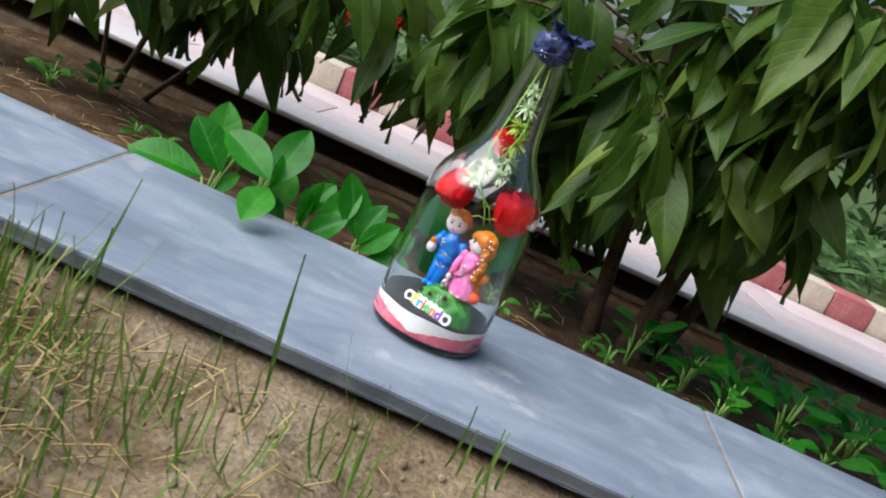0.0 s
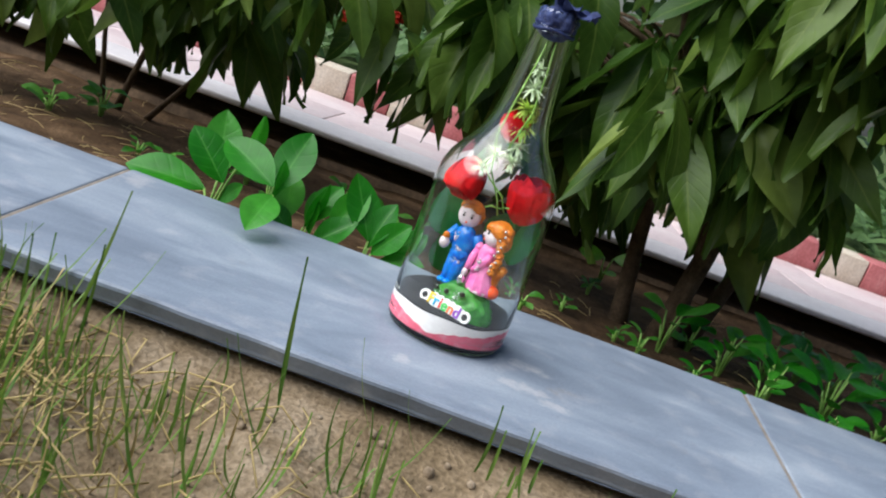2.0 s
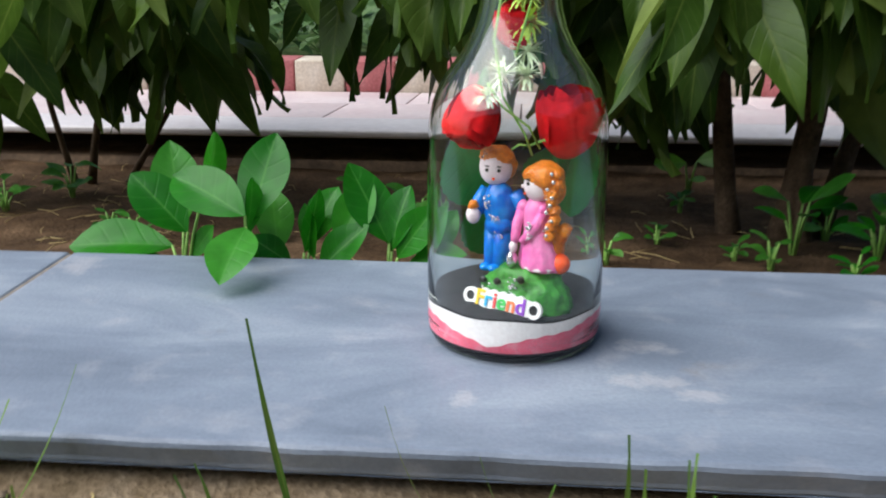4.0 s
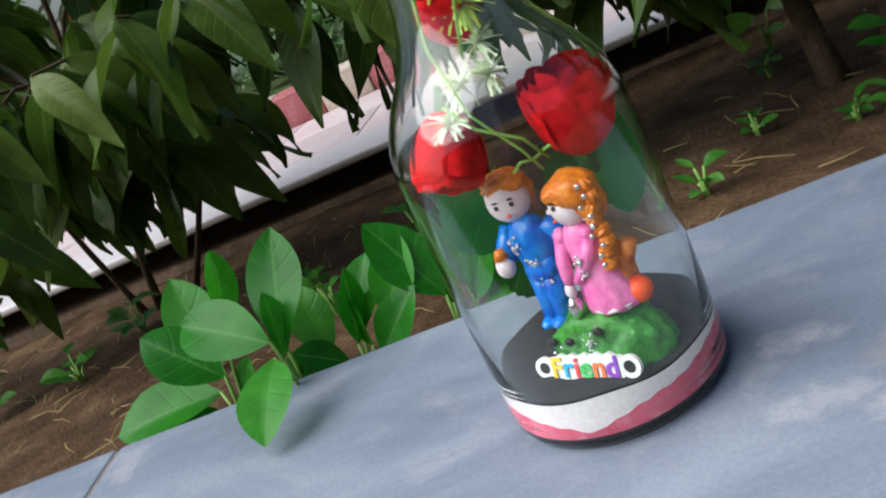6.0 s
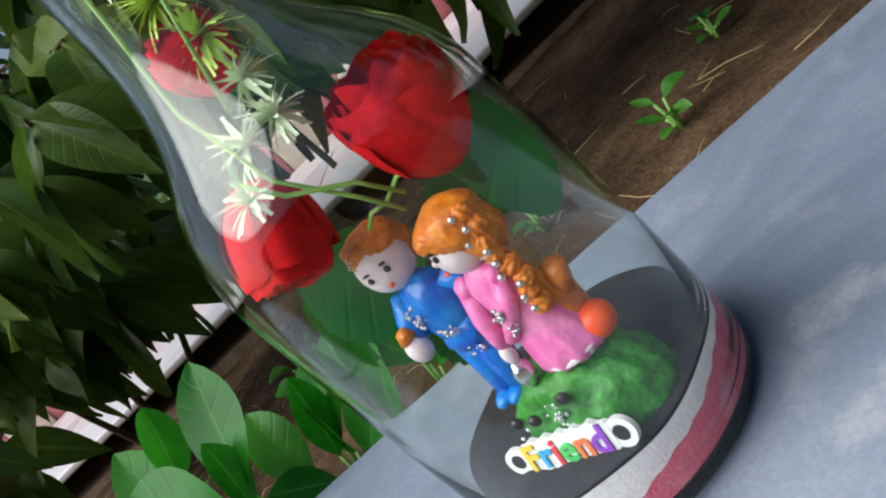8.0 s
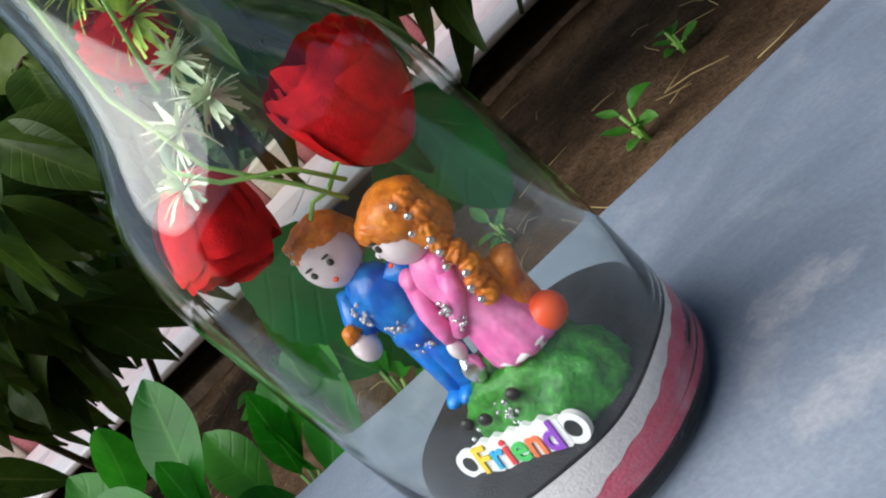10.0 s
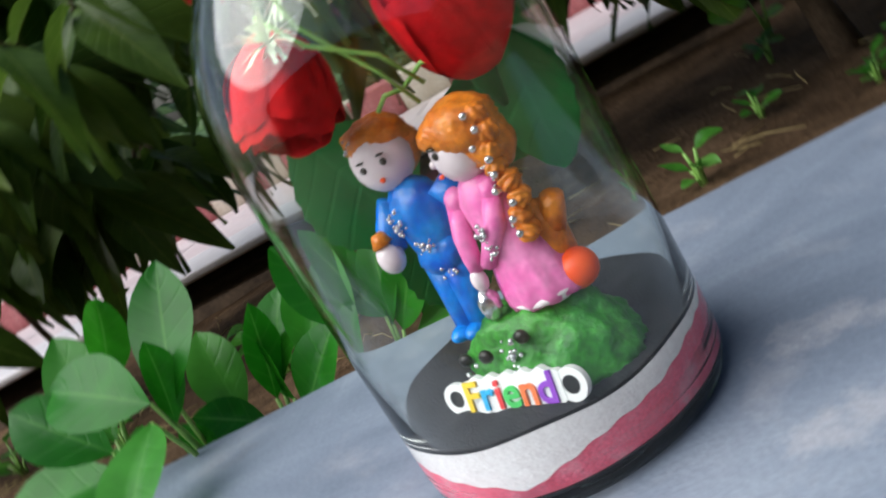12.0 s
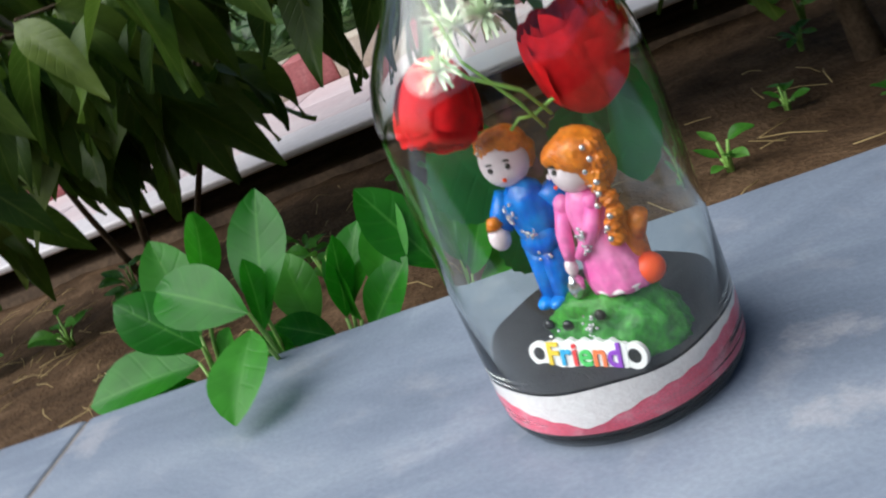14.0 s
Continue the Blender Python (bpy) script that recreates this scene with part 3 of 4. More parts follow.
planted((-0.25, 0.172, -0.032), [
    ((-0.252, 0.187, 0.012), (-0.272, 0.222, 0.074), (0.2, -0.8, 0.5), 0.072),
    ((-0.232, 0.182, 0.042), (-0.221, 0.214, 0.08), (1, -0.35, 0.1), 0.052),
    ((-0.240, 0.163, 0.014), (-0.281, 0.17, 0.056), (0.5, -0.9, 0.4), 0.062),
    ((-0.262, 0.186, -0.004), (-0.338, 0.176, 0.002), (0, -0.5, 1), 0.08),
    ((-0.264, 0.18, -0.016), (-0.315, 0.17, -0.015), (0, -0.6, 1), 0.046),
    ((-0.243, 0.175, -0.01), (-0.225, 0.17, 0.016), (-0.6, -1, 0.3), 0.034)],
    "bright green seedling with one long leaf lying low")
planted((-0.157, 0.173, -0.032), [
    ((-0.156, 0.176, -0.004), (-0.142, 0.184, 0.044), (1, -0.4, 0.2), 0.05),
    ((-0.152, 0.182, 0.0), (-0.139, 0.2, 0.042), (-0.2, -0.9, 0.5), 0.052),
    ((-0.132, 0.18, 0.002), (-0.109, 0.192, 0.044), (-0.1, -0.9, 0.5), 0.054),
    ((-0.144, 0.17, -0.016), (-0.108, 0.172, 0.022), (-0.5, -0.9, 0.4), 0.052),
    ((-0.165, 0.172, -0.012), (-0.192, 0.164, 0.012), (0, -0.7, 0.8), 0.038),
    ((-0.148, 0.176, -0.008), (-0.158, 0.184, 0.034), (-0.7, -0.8, 0.2), 0.042)],
    "low bright green broad-leaved seedling beside the slab")
planted((-0.093, 0.174, -0.034), [
    ((-0.092, 0.18, 0.004), (-0.123, 0.196, 0.062), (0.6, -0.9, 0.3), 0.068),
    ((-0.09, 0.18, -0.002), (-0.082, 0.186, 0.05), (-0.5, -1, 0.2), 0.052),
    ((-0.085, 0.176, -0.006), (-0.058, 0.172, 0.036), (-0.4, -1, 0.4), 0.05),
    ((-0.08, 0.172, -0.012), (-0.038, 0.166, 0.0), (0, -0.6, 1), 0.046),
    ((-0.07, 0.18, -0.01), (-0.048, 0.19, 0.03), (-0.2, -1, 0.3), 0.046)],
    "bright green seedling with upright broad leaves")

# small weeds over the bed
WEED_LEAVES = [leaf_mesh("weed_leaf", LEAF_WEED, 0.06, 0.028 + 0.003 * i, 0.3 + 0.1 * i, 0.25, 0.12, 0.55, i, nl=8, nw=4) for i in range(5)]
for k, (x, y, s) in enumerate(((0.26, 0.38, 1.3), (0.33, 0.36, 1.2), (0.37, 0.3, 1.1), (0.47, 0.5, 1.3), (0.5, 0.46, 1.3), (0.44, 0.31, 1.5), (0.6, 0.56, 1.2), (0.62, 0.48, 1.3), (0.54, 0.34, 1.4), (0.68, 0.4, 1.2), (0.4, 0.42, 1.2), (0.48, 0.26, 1.2), (0.58, 0.27, 1.2), (0.31, 0.45, 0.9), (0.22, 0.3, 0.6), (-0.58, 0.5, 1.1), (-0.56, 0.62, 0.9), (-0.7, 0.5, 1.0), (0.19, 0.6, 0.5), (0.14, 0.42, 0.45), (0.2, 0.35, 0.4), (-0.3, 0.5, 0.7), (-0.42, 0.42, 0.5), (-0.1, 0.42, 0.9), (-0.17, 0.5, 0.9), (-0.24, 0.38, 0.7), (-0.36, 0.34, 0.6), (-0.02, 0.34, 0.6), (0.08, 0.3, 0.5), (0.34, 0.24, 0.8), (0.41, 0.22, 0.9), (0.53, 0.21, 0.8), (0.28, 0.27, 0.5))):
    z = ground_z(x, y)
    leaves = []
    for j in range(R.randint(6, 9)):
        a = j * 2.4 + k
        h = R.uniform(0.008, 0.045) * s
        st = Vector((0.008 * math.cos(a) * s, 0.008 * math.sin(a) * s, h))
        tp = st + Vector((0.03 * math.cos(a) * s, 0.03 * math.sin(a) * s, R.uniform(0.0, 0.028) * s))
        leaves.append((st, tp, (-math.cos(a) * 0.4, -0.3, 1), R.uniform(0.02, 0.04) * s))
    seedling((x, y, z), leaves, "small green weed growing in the bed", "weed", "weeds in the bed", None if x > 0.24 else WEED_LEAVES)
# a seedling with two pale round leaves
LIME = [leaf_mesh("lime_leaf", LEAF_LIME, 0.06, 0.042, 0.2, 0.1, 0.03, 0.95, i, nl=10, nw=6) for i in range(5)]
x, y = 0.215, 0.70
seedling((x, y, ground_z(x, y)), [((-0.006, 0, 0.042), (-0.042, -0.012, 0.044), (0, -0.9, 1), 0.042), ((0.008, 0, 0.044), (0.046, -0.01, 0.054), (0, -0.9, 1), 0.042), ((0.0, 0, 0.02), (0.02, -0.01, 0.024), (0, -0.4, 1), 0.022)],
         "tiny seedling with two round lime leaves", "weed", "weeds in the bed", LIME)


# ---- grass ----
def blade(bm, x, y, h, lean, turn, w, droop=None):
    z = ground_z(x, y)
    d = Vector((math.cos(turn) * lean, math.sin(turn) * lean, 1)).normalized()
    leaf_shape(bm, h, w, R.uniform(0.2, 1.0) if droop is None else droop, 0.3, 0, 0, 0, aim((x, y, z - 0.002), d, Vector((math.cos(turn), math.sin(turn), 0.3))), 6, 2)


bm = bmesh.new()
for i in range(1500):
    x = -0.5 + abs(R.gauss(0, 0.2))
    y = R.uniform(-0.46, -0.135)
    if x > -0.2 and y > -0.2 and R.random() < 0.7:
        continue
    blade(bm, x, y, R.uniform(0.02, 0.085), R.uniform(0.1, 1.3), R.uniform(0, 6.28), R.uniform(0.0014, 0.003))
for x, y, n in ((-0.02, -0.19, 9), (0.07, -0.15, 8), (0.02, -0.24, 7), (0.16, -0.16, 5), (-0.14, -0.2, 9)):
    for _ in range(n):
        blade(bm, x + R.uniform(-0.02, 0.02), y + R.uniform(-0.02, 0.02), R.uniform(0.02, 0.06), R.uniform(0.05, 0.6), R.uniform(0, 6.28), 0.0026)
for x, y, h, lean, turn in ((-0.082, -0.15, 0.122, 0.34, -1.8), (-0.236, -0.128, 0.115, 0.33, -0.6), (-0.255, -0.155, 0.075, 0.2, 2.6), (-0.29, -0.16, 0.06, 0.1, 0)):
    blade(bm, x, y, h, lean, turn, 0.0036, 0.12)
grass = part("grass", bm, GRASS_GREEN)
tagged(grass, "thin green grass growing in front of the slabs", "grass", kind="stuff")
bm = bmesh.new()
for i in range(1900):
    x = -0.5 + abs(R.gauss(0, 0.16))
    y = R.uniform(-0.48, -0.15)
    a = R.uniform(0, 6.28)
    L = R.uniform(0.02, 0.07)
    z = ground_z(x, y) + R.uniform(0.001, 0.012)
    tube(bm, [(x, y, z), (x + L / 2 * math.cos(a), y + L / 2 * math.sin(a), z + R.uniform(0, 0.012)), (x + L * math.cos(a + 0.3), y + L * math.sin(a + 0.3), z)], 0.0007, 3)
for i in range(280):
    x, y = R.choice((R.uniform(-0.85, -0.28), R.uniform(-0.8, 0.8))), R.uniform(0.18, 0.76)
    a = R.uniform(0, 6.28)
    L = R.uniform(0.012, 0.05)
    z = ground_z(x, y) + 0.003
    tube(bm, [(x, y, z), (x + L / 2 * math.cos(a + 0.12), y + L / 2 * math.sin(a + 0.12), z + R.uniform(0, 0.004)), (x + L * math.cos(a), y + L * math.sin(a), z)], 0.00045, 3)
for i in range(900):
    x = -0.5 + abs(R.gauss(0, 0.15))
    blade(bm, x, R.uniform(-0.47, -0.16), R.uniform(0.02, 0.07), R.uniform(0.2, 1.8), R.uniform(0, 6.28), R.uniform(0.0012, 0.0024))
straw = part("straw", bm, GRASS_DRY)
tagged(straw, "dry straw and dead grass lying on the earth", "straw", kind="stuff")
bm = bmesh.new()
for i in range(5200):
    x, y = R.uniform(-3, 3), 1.47 + abs(R.gauss(0, 0.7))
    a = R.uniform(0, 6.28)
    h = R.uniform(0.04, 0.1)
    leaf_shape(bm, h, h * R.uniform(0.2, 0.5), 0.6, 0.2, 0, 0.3, 0, aim((x, y, R.uniform(0, 0.08)), (math.cos(a), math.sin(a), R.uniform(0.2, 1.5)), (0, -0.3, 1)), 4, 2)
cover = part("ground_cover", bm, LEAF_LAWN)
tagged(cover, "low leafy ground cover behind the painted kerb", "plants", kind="stuff")

bm = bmesh.new()
for i in range(8000):
    x, y, z = R.uniform(-6.5, 5), R.uniform(3.2, 3.9), R.uniform(0, 2.5)
    a = R.uniform(0, 6.28)
    h = R.uniform(0.1, 0.2)
    leaf_shape(bm, h, h * R.uniform(0.3, 0.5), 0.6, 0.2, 0, 0.3, 0, aim((x, y, z), (math.cos(a), math.sin(a), R.uniform(-0.8, 0.8)), (0, -0.6, 1)), 4, 2)
hedge = part("hedge", bm, LEAF_LAWN)
tagged(hedge, "leafy green hedge far behind the path", "hedge", kind="stuff")

# ---- the bottle ----
AX, AY = 0.0035, 0.0225
OUTER = [(0.0, 0.004), (0.030, 0.0035), (0.040, 0.0006), (0.0435, 0.0005), (0.0468, 0.002), (0.0488, 0.0065), (0.0493, 0.013), (0.0495, 0.06), (0.0494, 0.1), (0.0491, 0.115), (0.0484, 0.126),
         (0.0465, 0.1345), (0.0432, 0.1425), (0.0385, 0.150), (0.0330, 0.157), (0.0282, 0.164), (0.0246, 0.1715), (0.0221, 0.180), (0.0204, 0.190), (0.0190, 0.202), (0.0175, 0.216), (0.0162, 0.229), (0.0153, 0.240), (0.0150, 0.249), (0.0156, 0.251), (0.0157, 0.256), (0.0148, 0.259)]
OUTER = [(r, z if z < 0.13 else 0.13 + (z - 0.13) * 1.06) for r, z in OUTER]
INNER = [(max(r - 0.0019, 0.0), z) for r, z in OUTER[7:-3]]
bm = bmesh.new()
turns = 96
outer = lathe(bm, OUTER, turns)
inner = lathe(bm, [(0.0125, OUTER[-1][1])] + INNER[::-1] + [(0.0474, 0.012), (0.0455, 0.0065), (0.038, 0.0052), (0.0, 0.0055)], turns)
for i in range(turns):
    bm.faces.new((outer[-1][i], outer[-1][(i + 1) % turns], inner[0][(i + 1) % turns], inner[0][i]))
bmesh.ops.remove_doubles(bm, verts=bm.verts, dist=1e-5)
bmesh.ops.recalc_face_normals(bm, faces=bm.faces)
bottle = empty("glass_bottle", (AX, AY, 0), "clear glass bottle with sand and cloth flowers, standing on the slab", "bottle")
glass = part("bottle_glass", bm, GLASS, bottle)
glass.visible_shadow = False

bm = bmesh.new()
lathe(bm, [(r, z + 0.0068) for r, z in ((0.0152, 0.2425), (0.0158, 0.2435), (0.0161, 0.245), (0.0158, 0.2465), (0.0152, 0.2475), (0.0151, 0.245), (0.0152, 0.2425))], 64)
ring = part("neck_ring", bm, GLASS, bottle, "raised glass ring round the neck")
ring.visible_shadow = False

stopper = empty("stopper_wrap", (AX, AY, 0.2455), "crumpled navy cloth tied round the bottle's mouth", "stopper")
bm = bmesh.new()
for v in bmesh.ops.create_icosphere(bm, subdivisions=5, radius=1)["verts"]:
    n = noise.fractal(v.co * 2.2, 1.0, 2.0, 4)
    v.co = Vector((v.co.x * 0.0155, v.co.y * 0.0155, 0.012 + v.co.z * 0.0135)) * (1 + 0.16 * n)
part("wrap", bm, BLUE_CLOTH, stopper)
for k in range(7):
    a = k * 0.9
    bm = bmesh.new()
    leaf_shape(bm, R.uniform(0.018, 0.028), 0.011, R.uniform(0.3, 1.2), 0.6, 0.6, 0.5, k, aim((0.005 * math.cos(a) + 0.003, 0.005 * math.sin(a), 0.018), (math.cos(a) + 0.6, math.sin(a), 1.0), (0, 0, 1)), 8, 6)
    part("cloth_fold", bm, BLUE_CLOTH, stopper)
bm = bmesh.new()
tube(bm, [(0.0156 * math.cos(a), 0.0156 * math.sin(a), 0.006 + 0.001 * math.sin(3 * a)) for a in [math.tau * k / 24 for k in range(25)]], 0.0011, 6)
part("tie", bm, BLUE_CLOTH, stopper)

# coloured sand, layer on layer
sand = empty("sand_layers", (AX, AY, 0), "layers of pink, white and black sand in the bottle", "sand")
RI = 0.0479


def pink_top(a):
    d = (a - 4.45 + math.pi) % math.tau - math.pi
    share = 0.12 + 0.5 * (1 - math.exp(-abs(d) / 0.4)) + 0.3 * min(1, (abs(d) / 1.7) ** 2) + 0.02 * math.sin(9 * a) + 0.02 * math.sin(31 * a + 1)
    return 0.0079 + (white_top(a) - 0.0079) * min(share, 0.93)


def white_top(a):
    return 0.0256 + 0.0006 * math.sin(3 * a + 1) + 0.0005 * math.sin(7 * a)


def layer(name, low, high, material, label):
    bm = bmesh.new()
    n = 160
    prof = [(0.0, 0), (RI * 0.5, 0), (RI - 0.0012, 0), (RI, 0), (RI, 1), (RI - 0.0008, 1), (RI * 0.75, 1), (RI * 0.4, 1), (0.0, 1)]
    rings = []
    for r, side in prof:
        ring = []
        for i in range(n):
            a = math.tau * i / n
            z = high(a) if side else low(a)
            rr_ = r - (0.0012 if not side and z < 0.008 and r > 0.04 else 0)
            if side and r < RI * 0.9 and name == "black_sand":
                z += 0.0015 * noise.noise(Vector((r * math.cos(a) * 90, r * math.sin(a) * 90, 0)))
            ring.append(bm.verts.new((rr_ * math.cos(a), rr_ * math.sin(a), z)))
        rings.append(ring)
    for p, q in zip(rings, rings[1:]):
        for i in range(n):
            bm.faces.new((p[i], p[(i + 1) % n], q[(i + 1) % n], q[i]))
    bmesh.ops.remove_doubles(bm, verts=bm.verts, dist=1e-6)
    bmesh.ops.recalc_face_normals(bm, faces=bm.faces)
    return part(name, bm, material, sand, label, smooth=False)


# a thin dark layer closes the bottom below the pink sand
layer("base_sand", lambda a: 0.0066, lambda a: 0.0078, BLACK_SAND, "thin dark layer at the bottom")
layer("pink_sand", lambda a: 0.0079, pink_top, PINK_SAND, "bright pink sand")
layer("white_sand", lambda a: pink_top(a) + 0.0001, white_top, WHITE_SAND, "white glittering sand")
layer("black_sand", lambda a: white_top(a) + 0.0001, lambda a: white_top(a) + 0.0012, BLACK_SAND, "black sand on top")

# ---- the painted figurine ----
EX, EF, FO = Vector((0.86, -0.51, 0)), Vector((-0.51, -0.86, 0)), Vector((-0.002, -0.009, 0))
FM = Matrix.Translation(FO) @ Matrix((EX, -EF, UPRIGHT)).transposed().to_4x4()
bm = bmesh.new()
SK, BL, PK, OR_, SC, MO, DK, GL = range(8)
# mossy mound
for v in bmesh.ops.create_icosphere(bm, subdivisions=5, radius=1)["verts"]:
    n = 0.1 * noise.noise(v.co * 3) + 0.05 * noise.noise(v.co * 9) + 0.02 * math.sin(44 * math.atan2(v.co.y, v.co.x)) * (1 - max(0, v.co.z))
    v.co = Vector((0.003 + v.co.x * 0.0272 * (1 + n), 0.0185 + v.co.y * 0.018 * (1 + n), max(0.0255, 0.027 + v.co.z * 0.0225 * (1 + n))))
for f in bm.faces:
    f.material_index = MO
# boy: legs, coat, head, cap of hair, arm with a small white jug
for u in (-0.020, -0.0145):
    tube(bm, [(u, 0.0185, 0.0425), (u - 0.0005, 0.021, 0.054), (u - 0.001, 0.023, 0.067)], [0.0042, 0.005, 0.0056], 12, BL)
    blob(bm, (u - 0.001, 0.016, 0.0435), (0.0036, 0.0055, 0.0026), BL)
blob(bm, (-0.0185, 0.024, 0.077), (0.0098, 0.008, 0.0145), BL, rough=0.12, seed=3)
blob(bm, (-0.0175, 0.023, 0.0665), (0.0092, 0.0078, 0.0065), BL, rough=0.15, seed=4)
tube(bm, [(-0.026, 0.023, 0.086), (-0.0295, 0.02, 0.079), (-0.0285, 0.0165, 0.0735)], [0.0042, 0.0043, 0.0038], 10, BL)
tube(bm, [(-0.0095, 0.025, 0.086), (-0.006, 0.027, 0.078), (-0.004, 0.026, 0.07)], [0.0042, 0.004, 0.0036], 10, BL)
blob(bm, (-0.0295, 0.0145, 0.0725), (0.0042, 0.004, 0.0052), SK)
tube(bm, [(-0.0295, 0.0145, 0.077), (-0.0298, 0.0143, 0.0805)], [0.0036, 0.0018], 10, OR_)
blob(bm, (-0.0215, 0.0245, 0.0985), (0.0094, 0.0092, 0.0102), SK)

blob(bm, (-0.0181, 0.0166, 0.0938), (0.001, 0.0007, 0.0008), SC, detail=2)
for u, w in ((-0.0216, 0.0155), (-0.0152, 0.0176)):
    blob(bm, (u, w, 0.1007), (0.0017, 0.0008, 0.0004), DK, detail=2)
for u, w in ((-0.0216, 0.0154), (-0.0152, 0.0175)):
    blob(bm, (u, w, 0.0985), (0.0012, 0.0008, 0.0011), DK, detail=2)
# girl: dress, arms, head, hair with a long tail, shoe
skirt = [(0.0118, 0.0478), (0.0122, 0.0505), (0.0115, 0.055), (0.0102, 0.060), (0.009, 0.0652), (0.0083, 0.0698), (0.0082, 0.0752), (0.008, 0.08), (0.0056, 0.0845), (0.0036, 0.0865)]
fold = [[1 + 0.07 * math.sin(11 * math.tau * i / 40) * max(0, 1 - k / 5) for i in range(40)] for k in range(len(skirt))]
rings = []
for k, (r, z) in enumerate(skirt):
    lean = 0.0115 - 0.0035 * min(1, k / 6)
    rings.append([bm.verts.new((lean + r * fold[k][i] * math.cos(math.tau * i / 40), 0.0205 + 0.9 * r * fold[k][i] * math.sin(math.tau * i / 40), z)) for i in range(40)])
for p, q in zip(rings, rings[1:]):
    for i in range(40):
        bm.faces.new((p[i], p[(i + 1) % 40], q[(i + 1) % 40], q[i])).material_index = PK
bm.faces.new(rings[0][::-1]).material_index = PK
blob(bm, (0.0115, 0.0198, 0.0488), (0.0112, 0.0102, 0.003), SK, rough=0.15, seed=6)
blob(bm, (0.0005, 0.0175, 0.0805), (0.0032, 0.0034, 0.0042), PK, rough=0.2, seed=12)
blob(bm, (0.0125, 0.0175, 0.0805), (0.0034, 0.0036, 0.0045), PK, rough=0.2, seed=13)
tube(bm, [(0.0003, 0.0165, 0.079), (-0.0008, 0.0142, 0.072), (-0.0008, 0.0128, 0.066), (-0.001, 0.0122, 0.062)], [0.0028, 0.0029, 0.0026, 0.002], 12, PK)
tube(bm, [(0.0125, 0.0165, 0.079), (0.0115, 0.0138, 0.073), (0.0078, 0.0128, 0.068), (0.0035, 0.0122, 0.063)], [0.003, 0.003, 0.0028, 0.0022], 12, PK)
blob(bm, (-0.0012, 0.0114, 0.0598), (0.0023, 0.0023, 0.0034), SK)
blob(bm, (-0.0015, 0.0105, 0.0525), (0.0028, 0.0035, 0.0048), GL, rough=0.2)
blob(bm, (0.0083, 0.0205, 0.0933), (0.0083, 0.008, 0.0092), SK)
tube(bm, [(0.0088, 0.0205, 0.082), (0.0088, 0.0205, 0.088)], [0.0036, 0.0034], 10, SK)
blob(bm, (0.0006, 0.0168, 0.0925), (0.001, 0.001, 0.0012), SK, detail=2)


def combed(at, radii, strands, depth, turn=(0, 0, 0), seed=0):
    """A lock of moulded hair with combed grooves that run down from its crown."""
    m = pose(*at, *turn)
    for v in bmesh.ops.create_icosphere(bm, subdivisions=4, radius=1)["verts"]:
        c = v.co.copy()
        k = 1 + depth * math.sin(strands * math.atan2(c.y, c.x) + 2.5 * c.z + seed) * (1 - c.z * c.z) ** 0.5 + 0.12 * noise.noise(c * 2.2 + Vector((seed, 0, 0)))
        v.co = m @ Vector((c.x * radii[0] * k, c.y * radii[1] * k, c.z * radii[2] * k))
        for f in v.link_faces:
            f.material_index = OR_


combed((0.0118, 0.0215, 0.0985), (0.0098, 0.0096, 0.0078), 22, 0.05, (0, 12, 0), 2)
combed((0.0160, 0.0222, 0.0925), (0.0058, 0.0078, 0.009), 18, 0.06, (0, -8, 0), 5)
combed((0.0062, 0.0165, 0.1006), (0.0052, 0.0045, 0.0036), 14, 0.08, (20, -25, 0), 7)
for k in range(8):
    combed((0.0192 + 0.0014 * math.sin(k * 1.7), 0.0188 - 0.0004 * k, 0.1 - 0.0046 * k), (0.003, 0.0033, 0.0031), 7, 0.1, (0, 20 * k, 0), k)
for k in range(9):
    blob(bm, (0.0185 + 0.0018 * math.sin(k * 2.3), 0.0152 - 0.0003 * k, 0.1015 - 0.0041 * k), (0.0012, 0.0011, 0.0012), GL, detail=2)
blob(bm, (0.0062, 0.0128, 0.0953), (0.001, 0.0008, 0.0011), DK, detail=2)
blob(bm, (0.0034, 0.0142, 0.0893), (0.0008, 0.0007, 0.0007), SC, detail=2)
blob(bm, (0.006, 0.0126, 0.0974), (0.0015, 0.0008, 0.0004), DK, turn=(0, 12, 0), detail=2)
combed((-0.0217, 0.0266, 0.1036), (0.0101, 0.0095, 0.0068), 24, 0.05, (-14, 0, 0), 8)
combed((-0.0217, 0.0292, 0.0985), (0.0098, 0.0076, 0.0085), 20, 0.05, (0, 0, 0), 18)
# orange animal behind the girl, scarlet ball
blob(bm, (0.0165, 0.024, 0.062), (0.006, 0.006, 0.011), OR_, rough=0.25, seed=9)
tube(bm, [(0.019, 0.024, 0.064), (0.0225, 0.0235, 0.0685), (0.0245, 0.023, 0.0725)], [0.0042, 0.0034, 0.0032], 10, OR_)
blob(bm, (0.0212, 0.0215, 0.0515), (0.0062, 0.006, 0.0058), SC)
